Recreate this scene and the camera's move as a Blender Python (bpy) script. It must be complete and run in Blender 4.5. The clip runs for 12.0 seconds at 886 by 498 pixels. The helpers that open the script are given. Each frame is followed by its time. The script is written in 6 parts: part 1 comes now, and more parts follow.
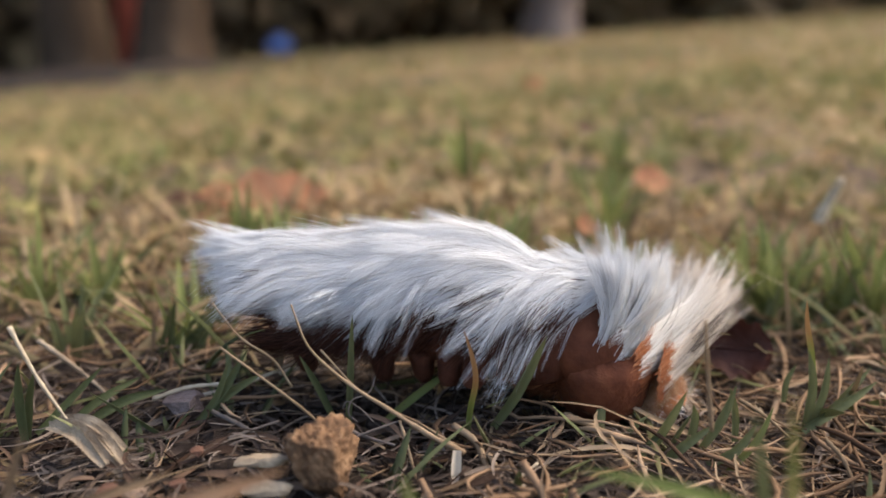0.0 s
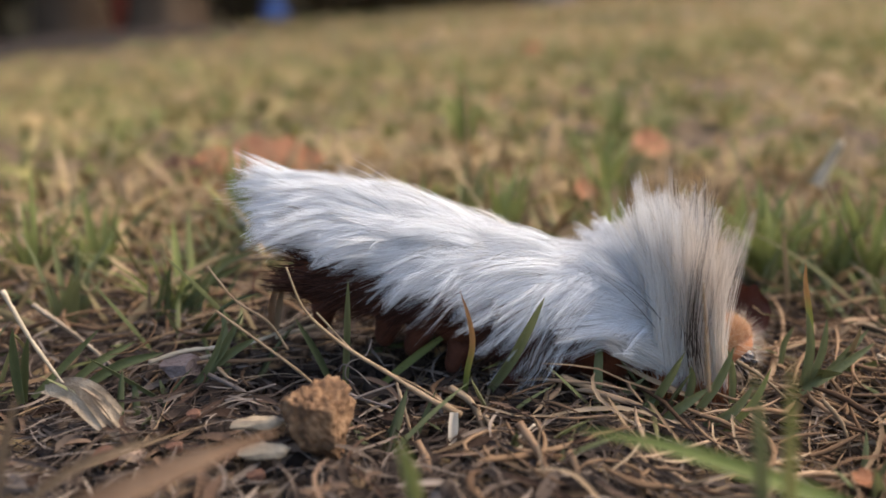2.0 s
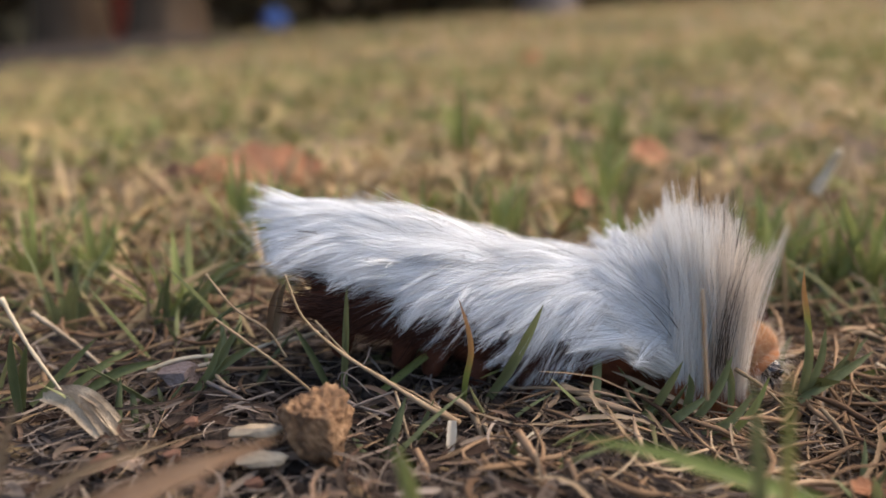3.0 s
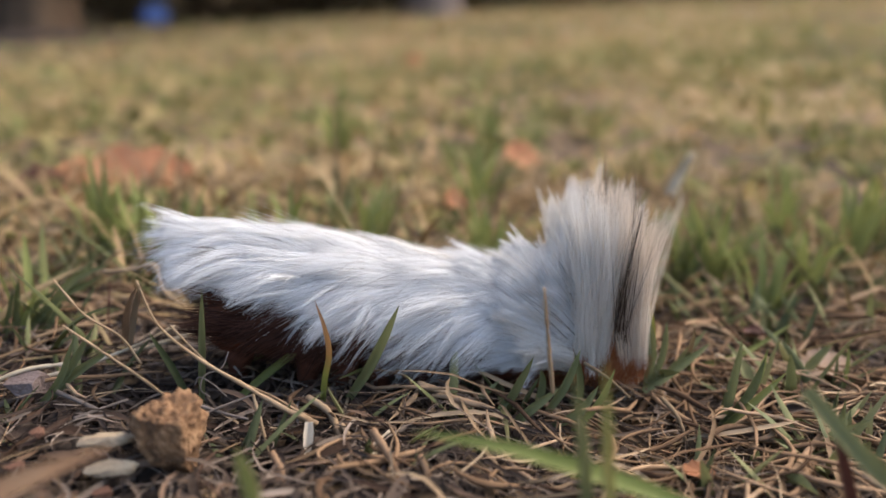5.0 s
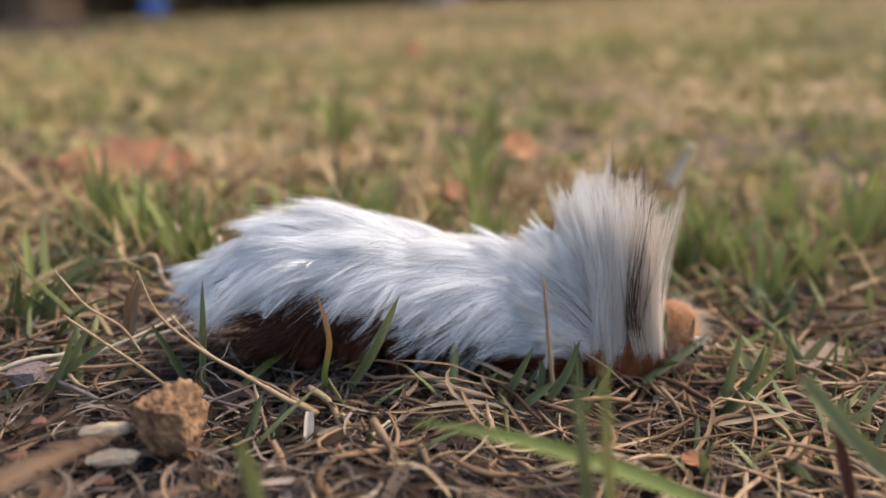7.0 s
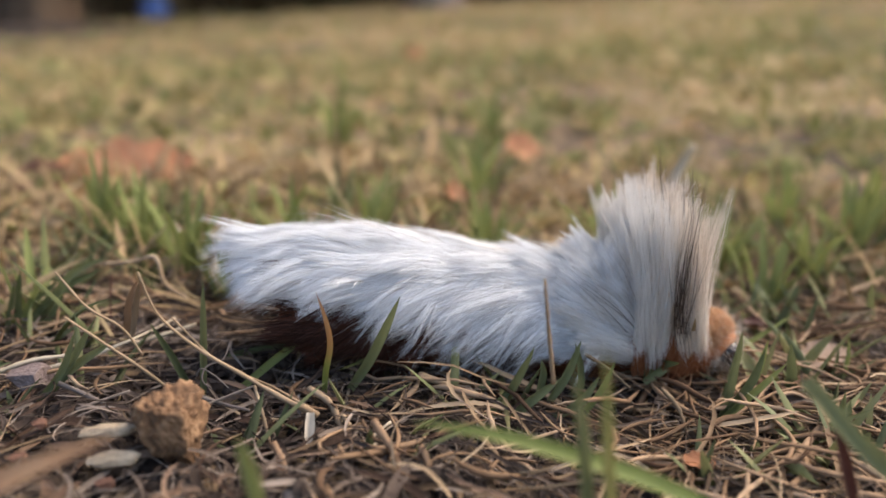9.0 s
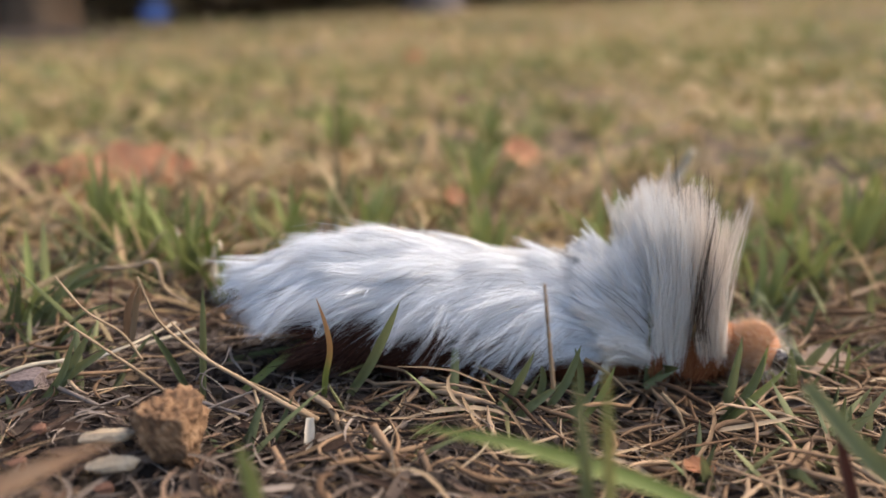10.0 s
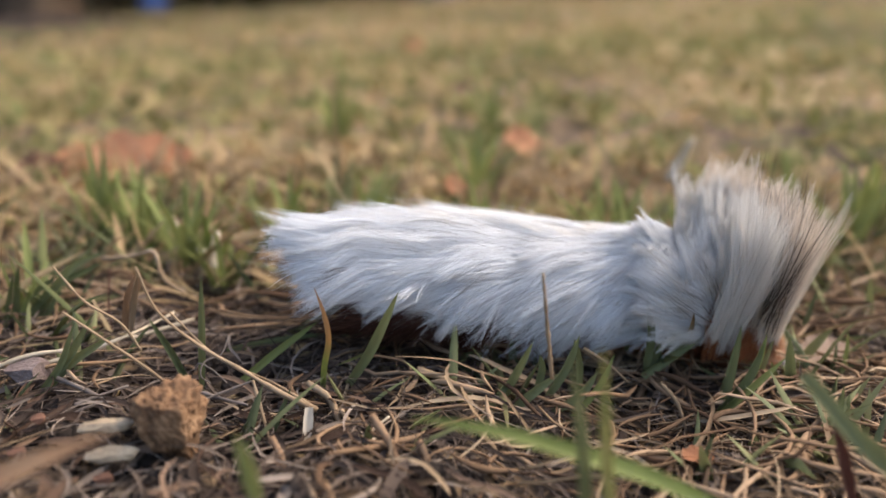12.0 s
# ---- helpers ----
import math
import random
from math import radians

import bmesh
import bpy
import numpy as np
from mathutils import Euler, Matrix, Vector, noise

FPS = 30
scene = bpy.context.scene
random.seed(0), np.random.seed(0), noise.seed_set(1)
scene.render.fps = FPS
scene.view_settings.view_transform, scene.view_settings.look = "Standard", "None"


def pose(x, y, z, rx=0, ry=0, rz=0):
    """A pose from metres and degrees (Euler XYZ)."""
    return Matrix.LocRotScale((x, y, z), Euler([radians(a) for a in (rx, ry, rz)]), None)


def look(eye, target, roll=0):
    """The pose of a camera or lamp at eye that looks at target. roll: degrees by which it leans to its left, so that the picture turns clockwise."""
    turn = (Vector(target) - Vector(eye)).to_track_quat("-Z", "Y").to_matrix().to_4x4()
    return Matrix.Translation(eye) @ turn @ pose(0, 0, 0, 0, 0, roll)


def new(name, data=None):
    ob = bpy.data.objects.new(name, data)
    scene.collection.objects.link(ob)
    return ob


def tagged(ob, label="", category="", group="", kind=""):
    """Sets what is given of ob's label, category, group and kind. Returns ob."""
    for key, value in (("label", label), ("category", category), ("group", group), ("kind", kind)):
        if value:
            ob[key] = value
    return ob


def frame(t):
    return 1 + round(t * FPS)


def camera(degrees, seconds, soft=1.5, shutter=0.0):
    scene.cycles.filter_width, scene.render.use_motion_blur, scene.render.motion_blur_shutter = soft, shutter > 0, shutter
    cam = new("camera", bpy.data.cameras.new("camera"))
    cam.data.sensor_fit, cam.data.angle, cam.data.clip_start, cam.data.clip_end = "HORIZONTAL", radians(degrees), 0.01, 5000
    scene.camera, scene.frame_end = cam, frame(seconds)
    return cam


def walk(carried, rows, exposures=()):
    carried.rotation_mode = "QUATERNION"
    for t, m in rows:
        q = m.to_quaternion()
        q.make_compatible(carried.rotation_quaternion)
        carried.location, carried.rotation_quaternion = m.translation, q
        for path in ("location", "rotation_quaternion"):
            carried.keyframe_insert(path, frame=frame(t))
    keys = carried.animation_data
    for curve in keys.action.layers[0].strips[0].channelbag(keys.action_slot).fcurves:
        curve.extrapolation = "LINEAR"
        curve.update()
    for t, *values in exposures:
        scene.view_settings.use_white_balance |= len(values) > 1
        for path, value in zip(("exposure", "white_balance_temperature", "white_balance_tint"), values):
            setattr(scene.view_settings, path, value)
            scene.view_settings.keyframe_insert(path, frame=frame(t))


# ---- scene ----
cam = camera(54.0, 12.0, soft=1.6)
cam.data.dof.use_dof = True
cam.data.dof.focus_distance = 0.0702
cam.data.dof.aperture_fstop = 20.5

walk(cam, [
    (0.0, pose(0.00000, 0.00000, 0.03400, 75.399, 0.569, -0.149)),
    (0.5, pose(0.00011, 0.00020, 0.03368, 74.390, 0.642, -0.179)),
    (1.0, pose(0.00007, 0.00042, 0.03347, 73.677, 0.749, -0.244)),
    (1.5, pose(0.00005, 0.00048, 0.03338, 73.176, 0.753, -0.319)),
    (2.0, pose(0.00014, 0.00044, 0.03345, 73.235, 0.719, -0.311)),
    (2.5, pose(0.00011, 0.00043, 0.03338, 73.525, 0.674, -0.287)),
    (2.7, pose(0.00012, 0.00042, 0.03339, 73.640, 0.660, -0.300)),
    (4.3, pose(0.00200, -0.00045, 0.03386, 74.030, 0.180, -2.250)),
    (4.5, pose(0.00247, -0.00069, 0.03391, 73.809, -0.150, -4.525)),
    (5.0, pose(0.00282, -0.00096, 0.03384, 73.871, -0.726, -7.458)),
    (5.5, pose(0.00278, -0.00111, 0.03385, 74.230, -0.736, -7.692)),
    (6.0, pose(0.00273, -0.00128, 0.03383, 74.077, -0.688, -7.642)),
    (6.5, pose(0.00280, -0.00131, 0.03381, 73.502, -0.849, -7.480)),
    (7.0, pose(0.00283, -0.00115, 0.03379, 73.329, -0.703, -7.440)),
    (9.0, pose(0.00285, -0.00108, 0.03373, 73.415, -0.641, -7.393)),
    (9.5, pose(0.00279, -0.00106, 0.03375, 73.549, -0.647, -7.406)),
    (10.0, pose(0.00283, -0.00106, 0.03378, 73.687, -0.655, -7.417)),
    (10.5, pose(0.00283, -0.00107, 0.03375, 73.717, -0.662, -7.413)),
    (11.0, pose(0.00290, -0.00111, 0.03377, 73.378, -0.655, -7.305)),
    (11.5, pose(0.00291, -0.00111, 0.03369, 72.584, -0.606, -7.307)),
    (12.0, pose(0.00296, -0.00095, 0.03383, 72.953, -0.618, -7.425)),
], exposures=((0.0, 1.15), (2.5, 1.17), (5.0, 1.24), (9.0, 1.31), (12.0, 1.31)))

# ---- sky and sun: late, hazy daylight, the sun low over the right ----
world = bpy.data.worlds.new("world")
scene.world = world
world.use_nodes = True
wn, wl = world.node_tree.nodes, world.node_tree.links
sky = wn.new("ShaderNodeTexSky")
sky.sky_type = "NISHITA"
sky.sun_disc = False
SUN_EL, SUN_AZ = 50.0, 70.0          # degrees; azimuth from +y, positive to +x
sky.sun_elevation = radians(SUN_EL)
sky.sun_rotation = radians(SUN_AZ)
sky.air_density, sky.dust_density = 1.0, 4.0
wl.new(sky.outputs[0], wn["Background"].inputs[0])
wn["Background"].inputs[1].default_value = 0.15
sun_data = bpy.data.lights.new("sun", "SUN")
sun_data.energy, sun_data.angle, sun_data.color = 1.5, radians(50), (1.0, 0.865, 0.70)
sun = new("sun", sun_data)
sd = Vector((math.sin(radians(SUN_AZ)) * math.cos(radians(SUN_EL)), math.cos(radians(SUN_AZ)) * math.cos(radians(SUN_EL)), math.sin(radians(SUN_EL))))
sun.matrix_basis = look(sd * 5, (0, 0, 0))


# ---- materials ----
def material(name, stops, scale=300.0, rough=0.8, bump=0.3, bump_scale=None, per_piece=0.0, sheer=0.0, spec=0.3, detail=6.0, along=None, rise=0.0, fine=0.0):
    """stops: (position, colour) rows of a ramp that a noise of that scale runs through; per_piece mixes in a random shift for each island; sheer: the part of light let through; rise: metres over which the ramp runs from foot to tip; fine: a second, finer noise mixed in."""
    m = bpy.data.materials.new(name)
    m.use_nodes = True
    n, l = m.node_tree.nodes, m.node_tree.links
    b = n["Principled BSDF"]
    b.inputs["Roughness"].default_value = rough
    b.inputs["Specular IOR Level"].default_value = spec
    co = n.new("ShaderNodeTexCoord")
    src = co.outputs["Object"]
    if along:
        mp = n.new("ShaderNodeMapping")
        mp.inputs["Scale"].default_value = along
        l.new(src, mp.inputs[0])
        src = mp.outputs[0]
    t = n.new("ShaderNodeTexNoise")
    t.inputs["Scale"].default_value = scale
    t.inputs["Detail"].default_value = detail
    l.new(src, t.inputs["Vector"])
    value = t.outputs[0]
    if fine:
        tf = n.new("ShaderNodeTexNoise")
        tf.inputs["Scale"].default_value = fine
        tf.inputs["Detail"].default_value = 8
        l.new(src, tf.inputs["Vector"])
        mf = n.new("ShaderNodeMix")
        mf.inputs[0].default_value = 0.5
        l.new(value, mf.inputs[2])
        l.new(tf.outputs[0], mf.inputs[3])
        value = mf.outputs[0]
    if per_piece:
        g = n.new("ShaderNodeNewGeometry")
        mx = n.new("ShaderNodeMix")
        mx.inputs[0].default_value = per_piece
        l.new(value, mx.inputs[2])
        l.new(g.outputs["Random Per Island"], mx.inputs[3])
        value = mx.outputs[0]
    if rise:
        sp = n.new("ShaderNodeSeparateXYZ")
        l.new(co.outputs["Object"], sp.inputs[0])
        mr = n.new("ShaderNodeMapRange")
        mr.inputs[2].default_value = rise
        l.new(sp.outputs[2], mr.inputs[0])
        mz = n.new("ShaderNodeMix")
        mz.inputs[0].default_value = 0.75
        l.new(value, mz.inputs[2])
        l.new(mr.outputs[0], mz.inputs[3])
        value = mz.outputs[0]
    r = n.new("ShaderNodeValToRGB")
    while len(r.color_ramp.elements) < len(stops):
        r.color_ramp.elements.new(0.5)
    for e, (p, c) in zip(r.color_ramp.elements, stops):
        e.position, e.color = p, (*c, 1)
    l.new(value, r.inputs[0])
    l.new(r.outputs[0], b.inputs["Base Color"])
    if bump:
        t2 = n.new("ShaderNodeTexNoise")
        t2.inputs["Scale"].default_value = bump_scale or scale * 4
        t2.inputs["Detail"].default_value = 5
        l.new(src, t2.inputs["Vector"])
        bp = n.new("ShaderNodeBump")
        bp.inputs["Strength"].default_value = bump
        bp.inputs["Distance"].default_value = 0.6 / (bump_scale or scale * 4)
        l.new(t2.outputs[0], bp.inputs["Height"])
        l.new(bp.outputs[0], b.inputs["Normal"])
    if sheer:
        tr = n.new("ShaderNodeBsdfTranslucent")
        l.new(r.outputs[0], tr.inputs[0])
        ms = n.new("ShaderNodeMixShader")
        ms.inputs[0].default_value = sheer
        l.new(b.outputs[0], ms.inputs[1])
        l.new(tr.outputs[0], ms.inputs[2])
        l.new(ms.outputs[0], n["Material Output"].inputs[0])
    return m


M_GROUND = material("soil and thatch", [(0.36, (0.028, 0.019, 0.014)), (0.45, (0.070, 0.049, 0.033)), (0.50, (0.17, 0.115, 0.068)), (0.56, (0.29, 0.21, 0.105)), (0.66, (0.38, 0.28, 0.14))], 9.0, 0.95, 0.8, 900, detail=9, fine=420.0)
M_CRUMB = material("soil crumbs", [(0.2, (0.016, 0.011, 0.009)), (0.5, (0.040, 0.028, 0.021)), (0.75, (0.075, 0.054, 0.041)), (0.95, (0.17, 0.13, 0.10))], 500, 0.95, 0.8, 2500, per_piece=0.6)
M_STRAW = material("dry grass", [(0.15, (0.066, 0.043, 0.027)), (0.4, (0.155, 0.103, 0.062)), (0.65, (0.28, 0.195, 0.118)), (0.9, (0.45, 0.345, 0.23))], 350, 0.8, 0.35, 2200, per_piece=0.7, sheer=0.12, spec=0.12)
M_MAT = material("matted dead grass", [(0.15, (0.075, 0.043, 0.026)), (0.4, (0.175, 0.107, 0.062)), (0.65, (0.285, 0.182, 0.108)), (0.92, (0.45, 0.32, 0.21))], 350, 0.85, 0.4, 2200, per_piece=0.7, spec=0.1)
M_TANGLE = material("half-dry grass", [(0.15, (0.065, 0.075, 0.032)), (0.35, (0.12, 0.13, 0.052)), (0.5, (0.19, 0.155, 0.08)), (0.7, (0.27, 0.20, 0.12)), (0.92, (0.42, 0.33, 0.22))], 90, 0.75, 0.35, 2200, per_piece=0.7, sheer=0.15, spec=0.12)
M_BARKDARK_LITTER = material("dark brown scraps", [(0.15, (0.030, 0.018, 0.013)), (0.5, (0.085, 0.052, 0.036)), (0.85, (0.19, 0.125, 0.085))], 400, 0.9, 0.5, 2400, per_piece=0.7, spec=0.1)
M_CREAM = material("cream dead wood", [(0.25, (0.13, 0.09, 0.06)), (0.45, (0.30, 0.225, 0.15)), (0.8, (0.50, 0.395, 0.275))], 500, 0.85, 0.7, 2000, spec=0.15)
M_COLLAR = material("rusty short hair", [(0.1, (0.18, 0.058, 0.026)), (0.5, (0.32, 0.118, 0.053)), (0.9, (0.50, 0.22, 0.105))], 300, 0.7, 0.0, per_piece=0.8, sheer=0.2, spec=0.12)
M_BLEACHED = material("bleached stick", [(0.2, (0.56, 0.47, 0.36)), (0.8, (0.78, 0.69, 0.55))], 200, 0.8, 0.3, 1500, sheer=0.35, spec=0.1)
M_LAWN = material("olive lawn grass", [(0.15, (0.10, 0.115, 0.042)), (0.4, (0.17, 0.18, 0.066)), (0.62, (0.24, 0.225, 0.085)), (0.8, (0.32, 0.27, 0.11)), (0.95, (0.44, 0.33, 0.16))], 14, 0.8, 0.0, per_piece=0.6, sheer=0.25, spec=0.1)
M_OLIVE = material("olive grass", [(0.2, (0.060, 0.075, 0.032)), (0.5, (0.105, 0.120, 0.050)), (0.8, (0.19, 0.19, 0.085))], 260, 0.6, 0.35, 2500, per_piece=0.4, sheer=0.12, spec=0.2)
M_STANDSTRAW = material("standing dry grass", [(0.15, (0.14, 0.097, 0.053)), (0.45, (0.28, 0.195, 0.105)), (0.8, (0.42, 0.305, 0.175)), (0.95, (0.55, 0.43, 0.28))], 60, 0.85, 0.2, 1500, per_piece=0.7, sheer=0.2, spec=0.1)
M_PALE = material("pale bleached straw", [(0.2, (0.34, 0.265, 0.18)), (0.55, (0.52, 0.43, 0.31)), (0.9, (0.66, 0.58, 0.45))], 300, 0.75, 0.4, 2200, spec=0.15)
M_STRAW_GREY = material("weathered grass", [(0.15, (0.028, 0.020, 0.016)), (0.45, (0.066, 0.047, 0.037)), (0.7, (0.13, 0.098, 0.077)), (0.92, (0.34, 0.275, 0.225))], 400, 0.85, 0.4, 2600, per_piece=0.7, spec=0.1)
M_GREEN = material("green grass", [(0.15, (0.10, 0.125, 0.045)), (0.4, (0.16, 0.19, 0.064)), (0.62, (0.235, 0.255, 0.09)), (0.8, (0.33, 0.31, 0.12)), (0.95, (0.46, 0.37, 0.18))], 120, 0.75, 0.25, 2500, per_piece=0.75, sheer=0.3, spec=0.12)
M_BLUEGREEN = material("blue-green grass", [(0.2, (0.082, 0.096, 0.046)), (0.45, (0.135, 0.152, 0.070)), (0.65, (0.195, 0.205, 0.092)), (0.85, (0.29, 0.27, 0.135))], 240, 0.6, 0.45, 2500, per_piece=0.5, sheer=0.25, spec=0.2, along=(1, 1, 0.35))
M_FARGRASS = material("far grass", [(0.30, (0.135, 0.17, 0.060)), (0.41, (0.25, 0.25, 0.10)), (0.49, (0.385, 0.31, 0.145)), (0.57, (0.47, 0.32, 0.17)), (0.75, (0.54, 0.41, 0.235))], 4.0, 0.85, 0.0, along=(0.55, 1.3, 1), per_piece=0.22, sheer=0.25, spec=0.1)
M_PEBBLE = material("grey pebble", [(0.3, (0.13, 0.095, 0.085)), (0.6, (0.22, 0.165, 0.15)), (0.85, (0.32, 0.26, 0.23))], 300, 0.8, 0.6, 1800)
M_CHIP = material("bleached wood", [(0.25, (0.17, 0.12, 0.08)), (0.55, (0.34, 0.265, 0.19)), (0.85, (0.50, 0.42, 0.33))], 450, 0.9, 0.9, 1800, along=(0.25, 1, 1), spec=0.1)
M_LEAFRED = material("russet dead leaf", [(0.25, (0.27, 0.11, 0.052)), (0.55, (0.46, 0.21, 0.105)), (0.85, (0.59, 0.32, 0.175))], 200, 0.7, 0.5, 1200, sheer=0.2)
M_LEAFDARK = material("maroon dead leaf", [(0.25, (0.045, 0.016, 0.012)), (0.6, (0.10, 0.035, 0.024)), (0.9, (0.17, 0.07, 0.045))], 260, 0.6, 0.5, 1500, sheer=0.1)
M_LEAFTAN = material("tan dead leaf", [(0.25, (0.20, 0.135, 0.095)), (0.6, (0.36, 0.26, 0.19)), (0.9, (0.50, 0.39, 0.30))], 240, 0.75, 0.5, 1500, sheer=0.15)
# faint blue in the white stands in for skylight
M_FUR = material("white fur", [(0.10, (0.32, 0.30, 0.29)), (0.21, (0.69, 0.695, 0.71)), (0.45, (0.80, 0.815, 0.835)), (0.9, (0.87, 0.88, 0.89))], 500, 0.55, 0.0, per_piece=0.82, sheer=0.24, spec=0.25)
# warm white of the crest; along the back its warmth stands for rim light
M_FURRIDGE = material("warm white fur", [(0.09, (0.42, 0.38, 0.33)), (0.2, (0.74, 0.71, 0.67)), (0.9, (0.87, 0.85, 0.815))], 500, 0.55, 0.0, per_piece=0.82, sheer=0.28, spec=0.25)
M_FURCREAM = material("cream fur", [(0.09, (0.38, 0.31, 0.25)), (0.25, (0.66, 0.575, 0.485)), (0.6, (0.77, 0.69, 0.60)), (0.9, (0.83, 0.765, 0.69))], 500, 0.6, 0.0, per_piece=0.82, sheer=0.28, spec=0.2)
M_FURDARK = material("dark fur", [(0.1, (0.022, 0.015, 0.012)), (0.9, (0.085, 0.06, 0.046))], 300, 0.5, 0.0, per_piece=0.8, sheer=0.05)
M_UNDERFUR = material("dark maroon underfur", [(0.1, (0.022, 0.010, 0.008)), (0.9, (0.085, 0.038, 0.025))], 300, 0.7, 0.0, per_piece=0.8, spec=0.1)
M_FURORANGE = material("orange down", [(0.1, (0.48, 0.25, 0.12)), (0.5, (0.62, 0.39, 0.22)), (0.9, (0.76, 0.56, 0.38))], 300, 0.7, 0.0, per_piece=0.8, sheer=0.3, spec=0.12)
# maroon-brown skin, its colour darkened for the shade under the body
M_SKIN_SHADED = material("brown caterpillar skin", [(0.25, (0.055, 0.021, 0.014)), (0.55, (0.115, 0.044, 0.027)), (0.85, (0.19, 0.078, 0.045))], 500, 0.7, 0.5, 2500, spec=0.1)
M_SKINORANGE = material("orange caterpillar skin", [(0.25, (0.30, 0.105, 0.045)), (0.55, (0.46, 0.19, 0.085)), (0.85, (0.60, 0.29, 0.14))], 450, 0.6, 0.4, 2500, spec=0.15)
M_SKINRED = material("red-brown caterpillar skin", [(0.25, (0.075, 0.025, 0.014)), (0.55, (0.155, 0.052, 0.026)), (0.85, (0.25, 0.095, 0.046))], 450, 0.65, 0.4, 2500, spec=0.12)
M_FACE = material("glossy dark face", [(0.3, (0.012, 0.007, 0.005)), (0.8, (0.05, 0.025, 0.016))], 900, 0.15, 0.1, 3000, spec=0.6)
M_BARK = material("grey bark", [(0.25, (0.07, 0.05, 0.04)), (0.5, (0.17, 0.13, 0.11)), (0.8, (0.30, 0.245, 0.21))], 14, 0.95, 1.0, 40, along=(1, 1, 0.25), spec=0.05)
M_BARKDARK = material("dark bark", [(0.25, (0.04, 0.026, 0.016)), (0.55, (0.10, 0.068, 0.045)), (0.85, (0.21, 0.15, 0.10))], 14, 0.95, 1.0, 40, along=(1, 1, 0.25), spec=0.05)
M_HEDGE = material("brown hedge leaves", [(0.15, (0.10, 0.072, 0.045)), (0.5, (0.22, 0.16, 0.095)), (0.85, (0.34, 0.25, 0.14))], 2.0, 0.95, 0.0, per_piece=0.6, sheer=0.4, spec=0.02)
M_BLUE = material("blue plastic", [(0.3, (0.07, 0.13, 0.36)), (0.8, (0.12, 0.20, 0.46))], 60, 0.5, 0.1, 200)
M_REDPOST = material("red paint", [(0.3, (0.24, 0.055, 0.035)), (0.7, (0.36, 0.09, 0.06))], 12, 0.7, 0.3, 60)


# ---- mesh helpers ----
def raw_mesh(name, co, quads, mat, smooth=True):
    """A mesh from arrays of corners and of four-cornered faces."""
    me = bpy.data.meshes.new(name)
    co, quads = np.asarray(co, np.float32), np.asarray(quads, np.int32)
    me.vertices.add(len(co))
    me.vertices.foreach_set("co", co.ravel())
    me.loops.add(quads.size)
    me.loops.foreach_set("vertex_index", quads.ravel())
    me.polygons.add(len(quads))
    me.polygons.foreach_set("loop_start", np.arange(0, quads.size, quads.shape[1], dtype=np.int32))
    if smooth:
        me.polygons.foreach_set("use_smooth", np.ones(len(quads), bool))
    me.update(calc_edges=True)
    me.materials.append(mat)
    return me


def piece(name, me, parent=None, label="", m=None):
    ob = new(name, me)
    if parent:
        ob.parent = parent
    if label:
        tagged(ob, label)
    if m is not None:
        ob.matrix_basis = m
    return ob


def unit(v):
    return v / np.maximum(np.linalg.norm(v, axis=-1, keepdims=True), 1e-12)


def ribbons(P, width, hint, fold=0.0):
    """Ribbons along the paths P (n, k, 3) of the half widths width (n, k), whose flat side faces hint (n, 3); fold lifts both edges into a V."""
    n, k = P.shape[:2]
    tan = unit(np.gradient(P, axis=1))
    side = unit(np.cross(tan, np.broadcast_to(hint[:, None, :], P.shape)))
    up = np.cross(side, tan)
    w = width[..., None]
    if fold:
        V = np.stack([P - side * w + up * w * fold, P, P + side * w + up * w * fold], 2)
    else:
        V = np.stack([P - side * w, P + side * w], 2)
    c = V.shape[2]
    idx = np.arange(n * k * c).reshape(n, k, c)
    faces = [np.stack([idx[:, :-1, j], idx[:, :-1, j + 1], idx[:, 1:, j + 1], idx[:, 1:, j]], -1).reshape(-1, 4) for j in range(c - 1)]
    return V.reshape(-1, 3), np.concatenate(faces)


def stems(P, width, hint, sides=6):
    """Open tubes along the paths P (n, k, 3) of the radii width (n, k)."""
    n, k = P.shape[:2]
    tan = unit(np.gradient(P, axis=1))
    a = unit(np.cross(tan, np.broadcast_to(hint[:, None, :], P.shape)))
    b = np.cross(a, tan)
    th = np.linspace(0, 2 * np.pi, sides, endpoint=False)
    V = P[:, :, None] + width[:, :, None, None] * (np.cos(th)[None, None, :, None] * a[:, :, None] + 0.75 * np.sin(th)[None, None, :, None] * b[:, :, None])
    i = np.arange(n * k * sides).reshape(n, k, sides)
    j = np.roll(i, -1, 2)
    return V.reshape(-1, 3), np.stack([i[:, :-1], j[:, :-1], j[:, 1:], i[:, 1:]], -1).reshape(-1, 4)


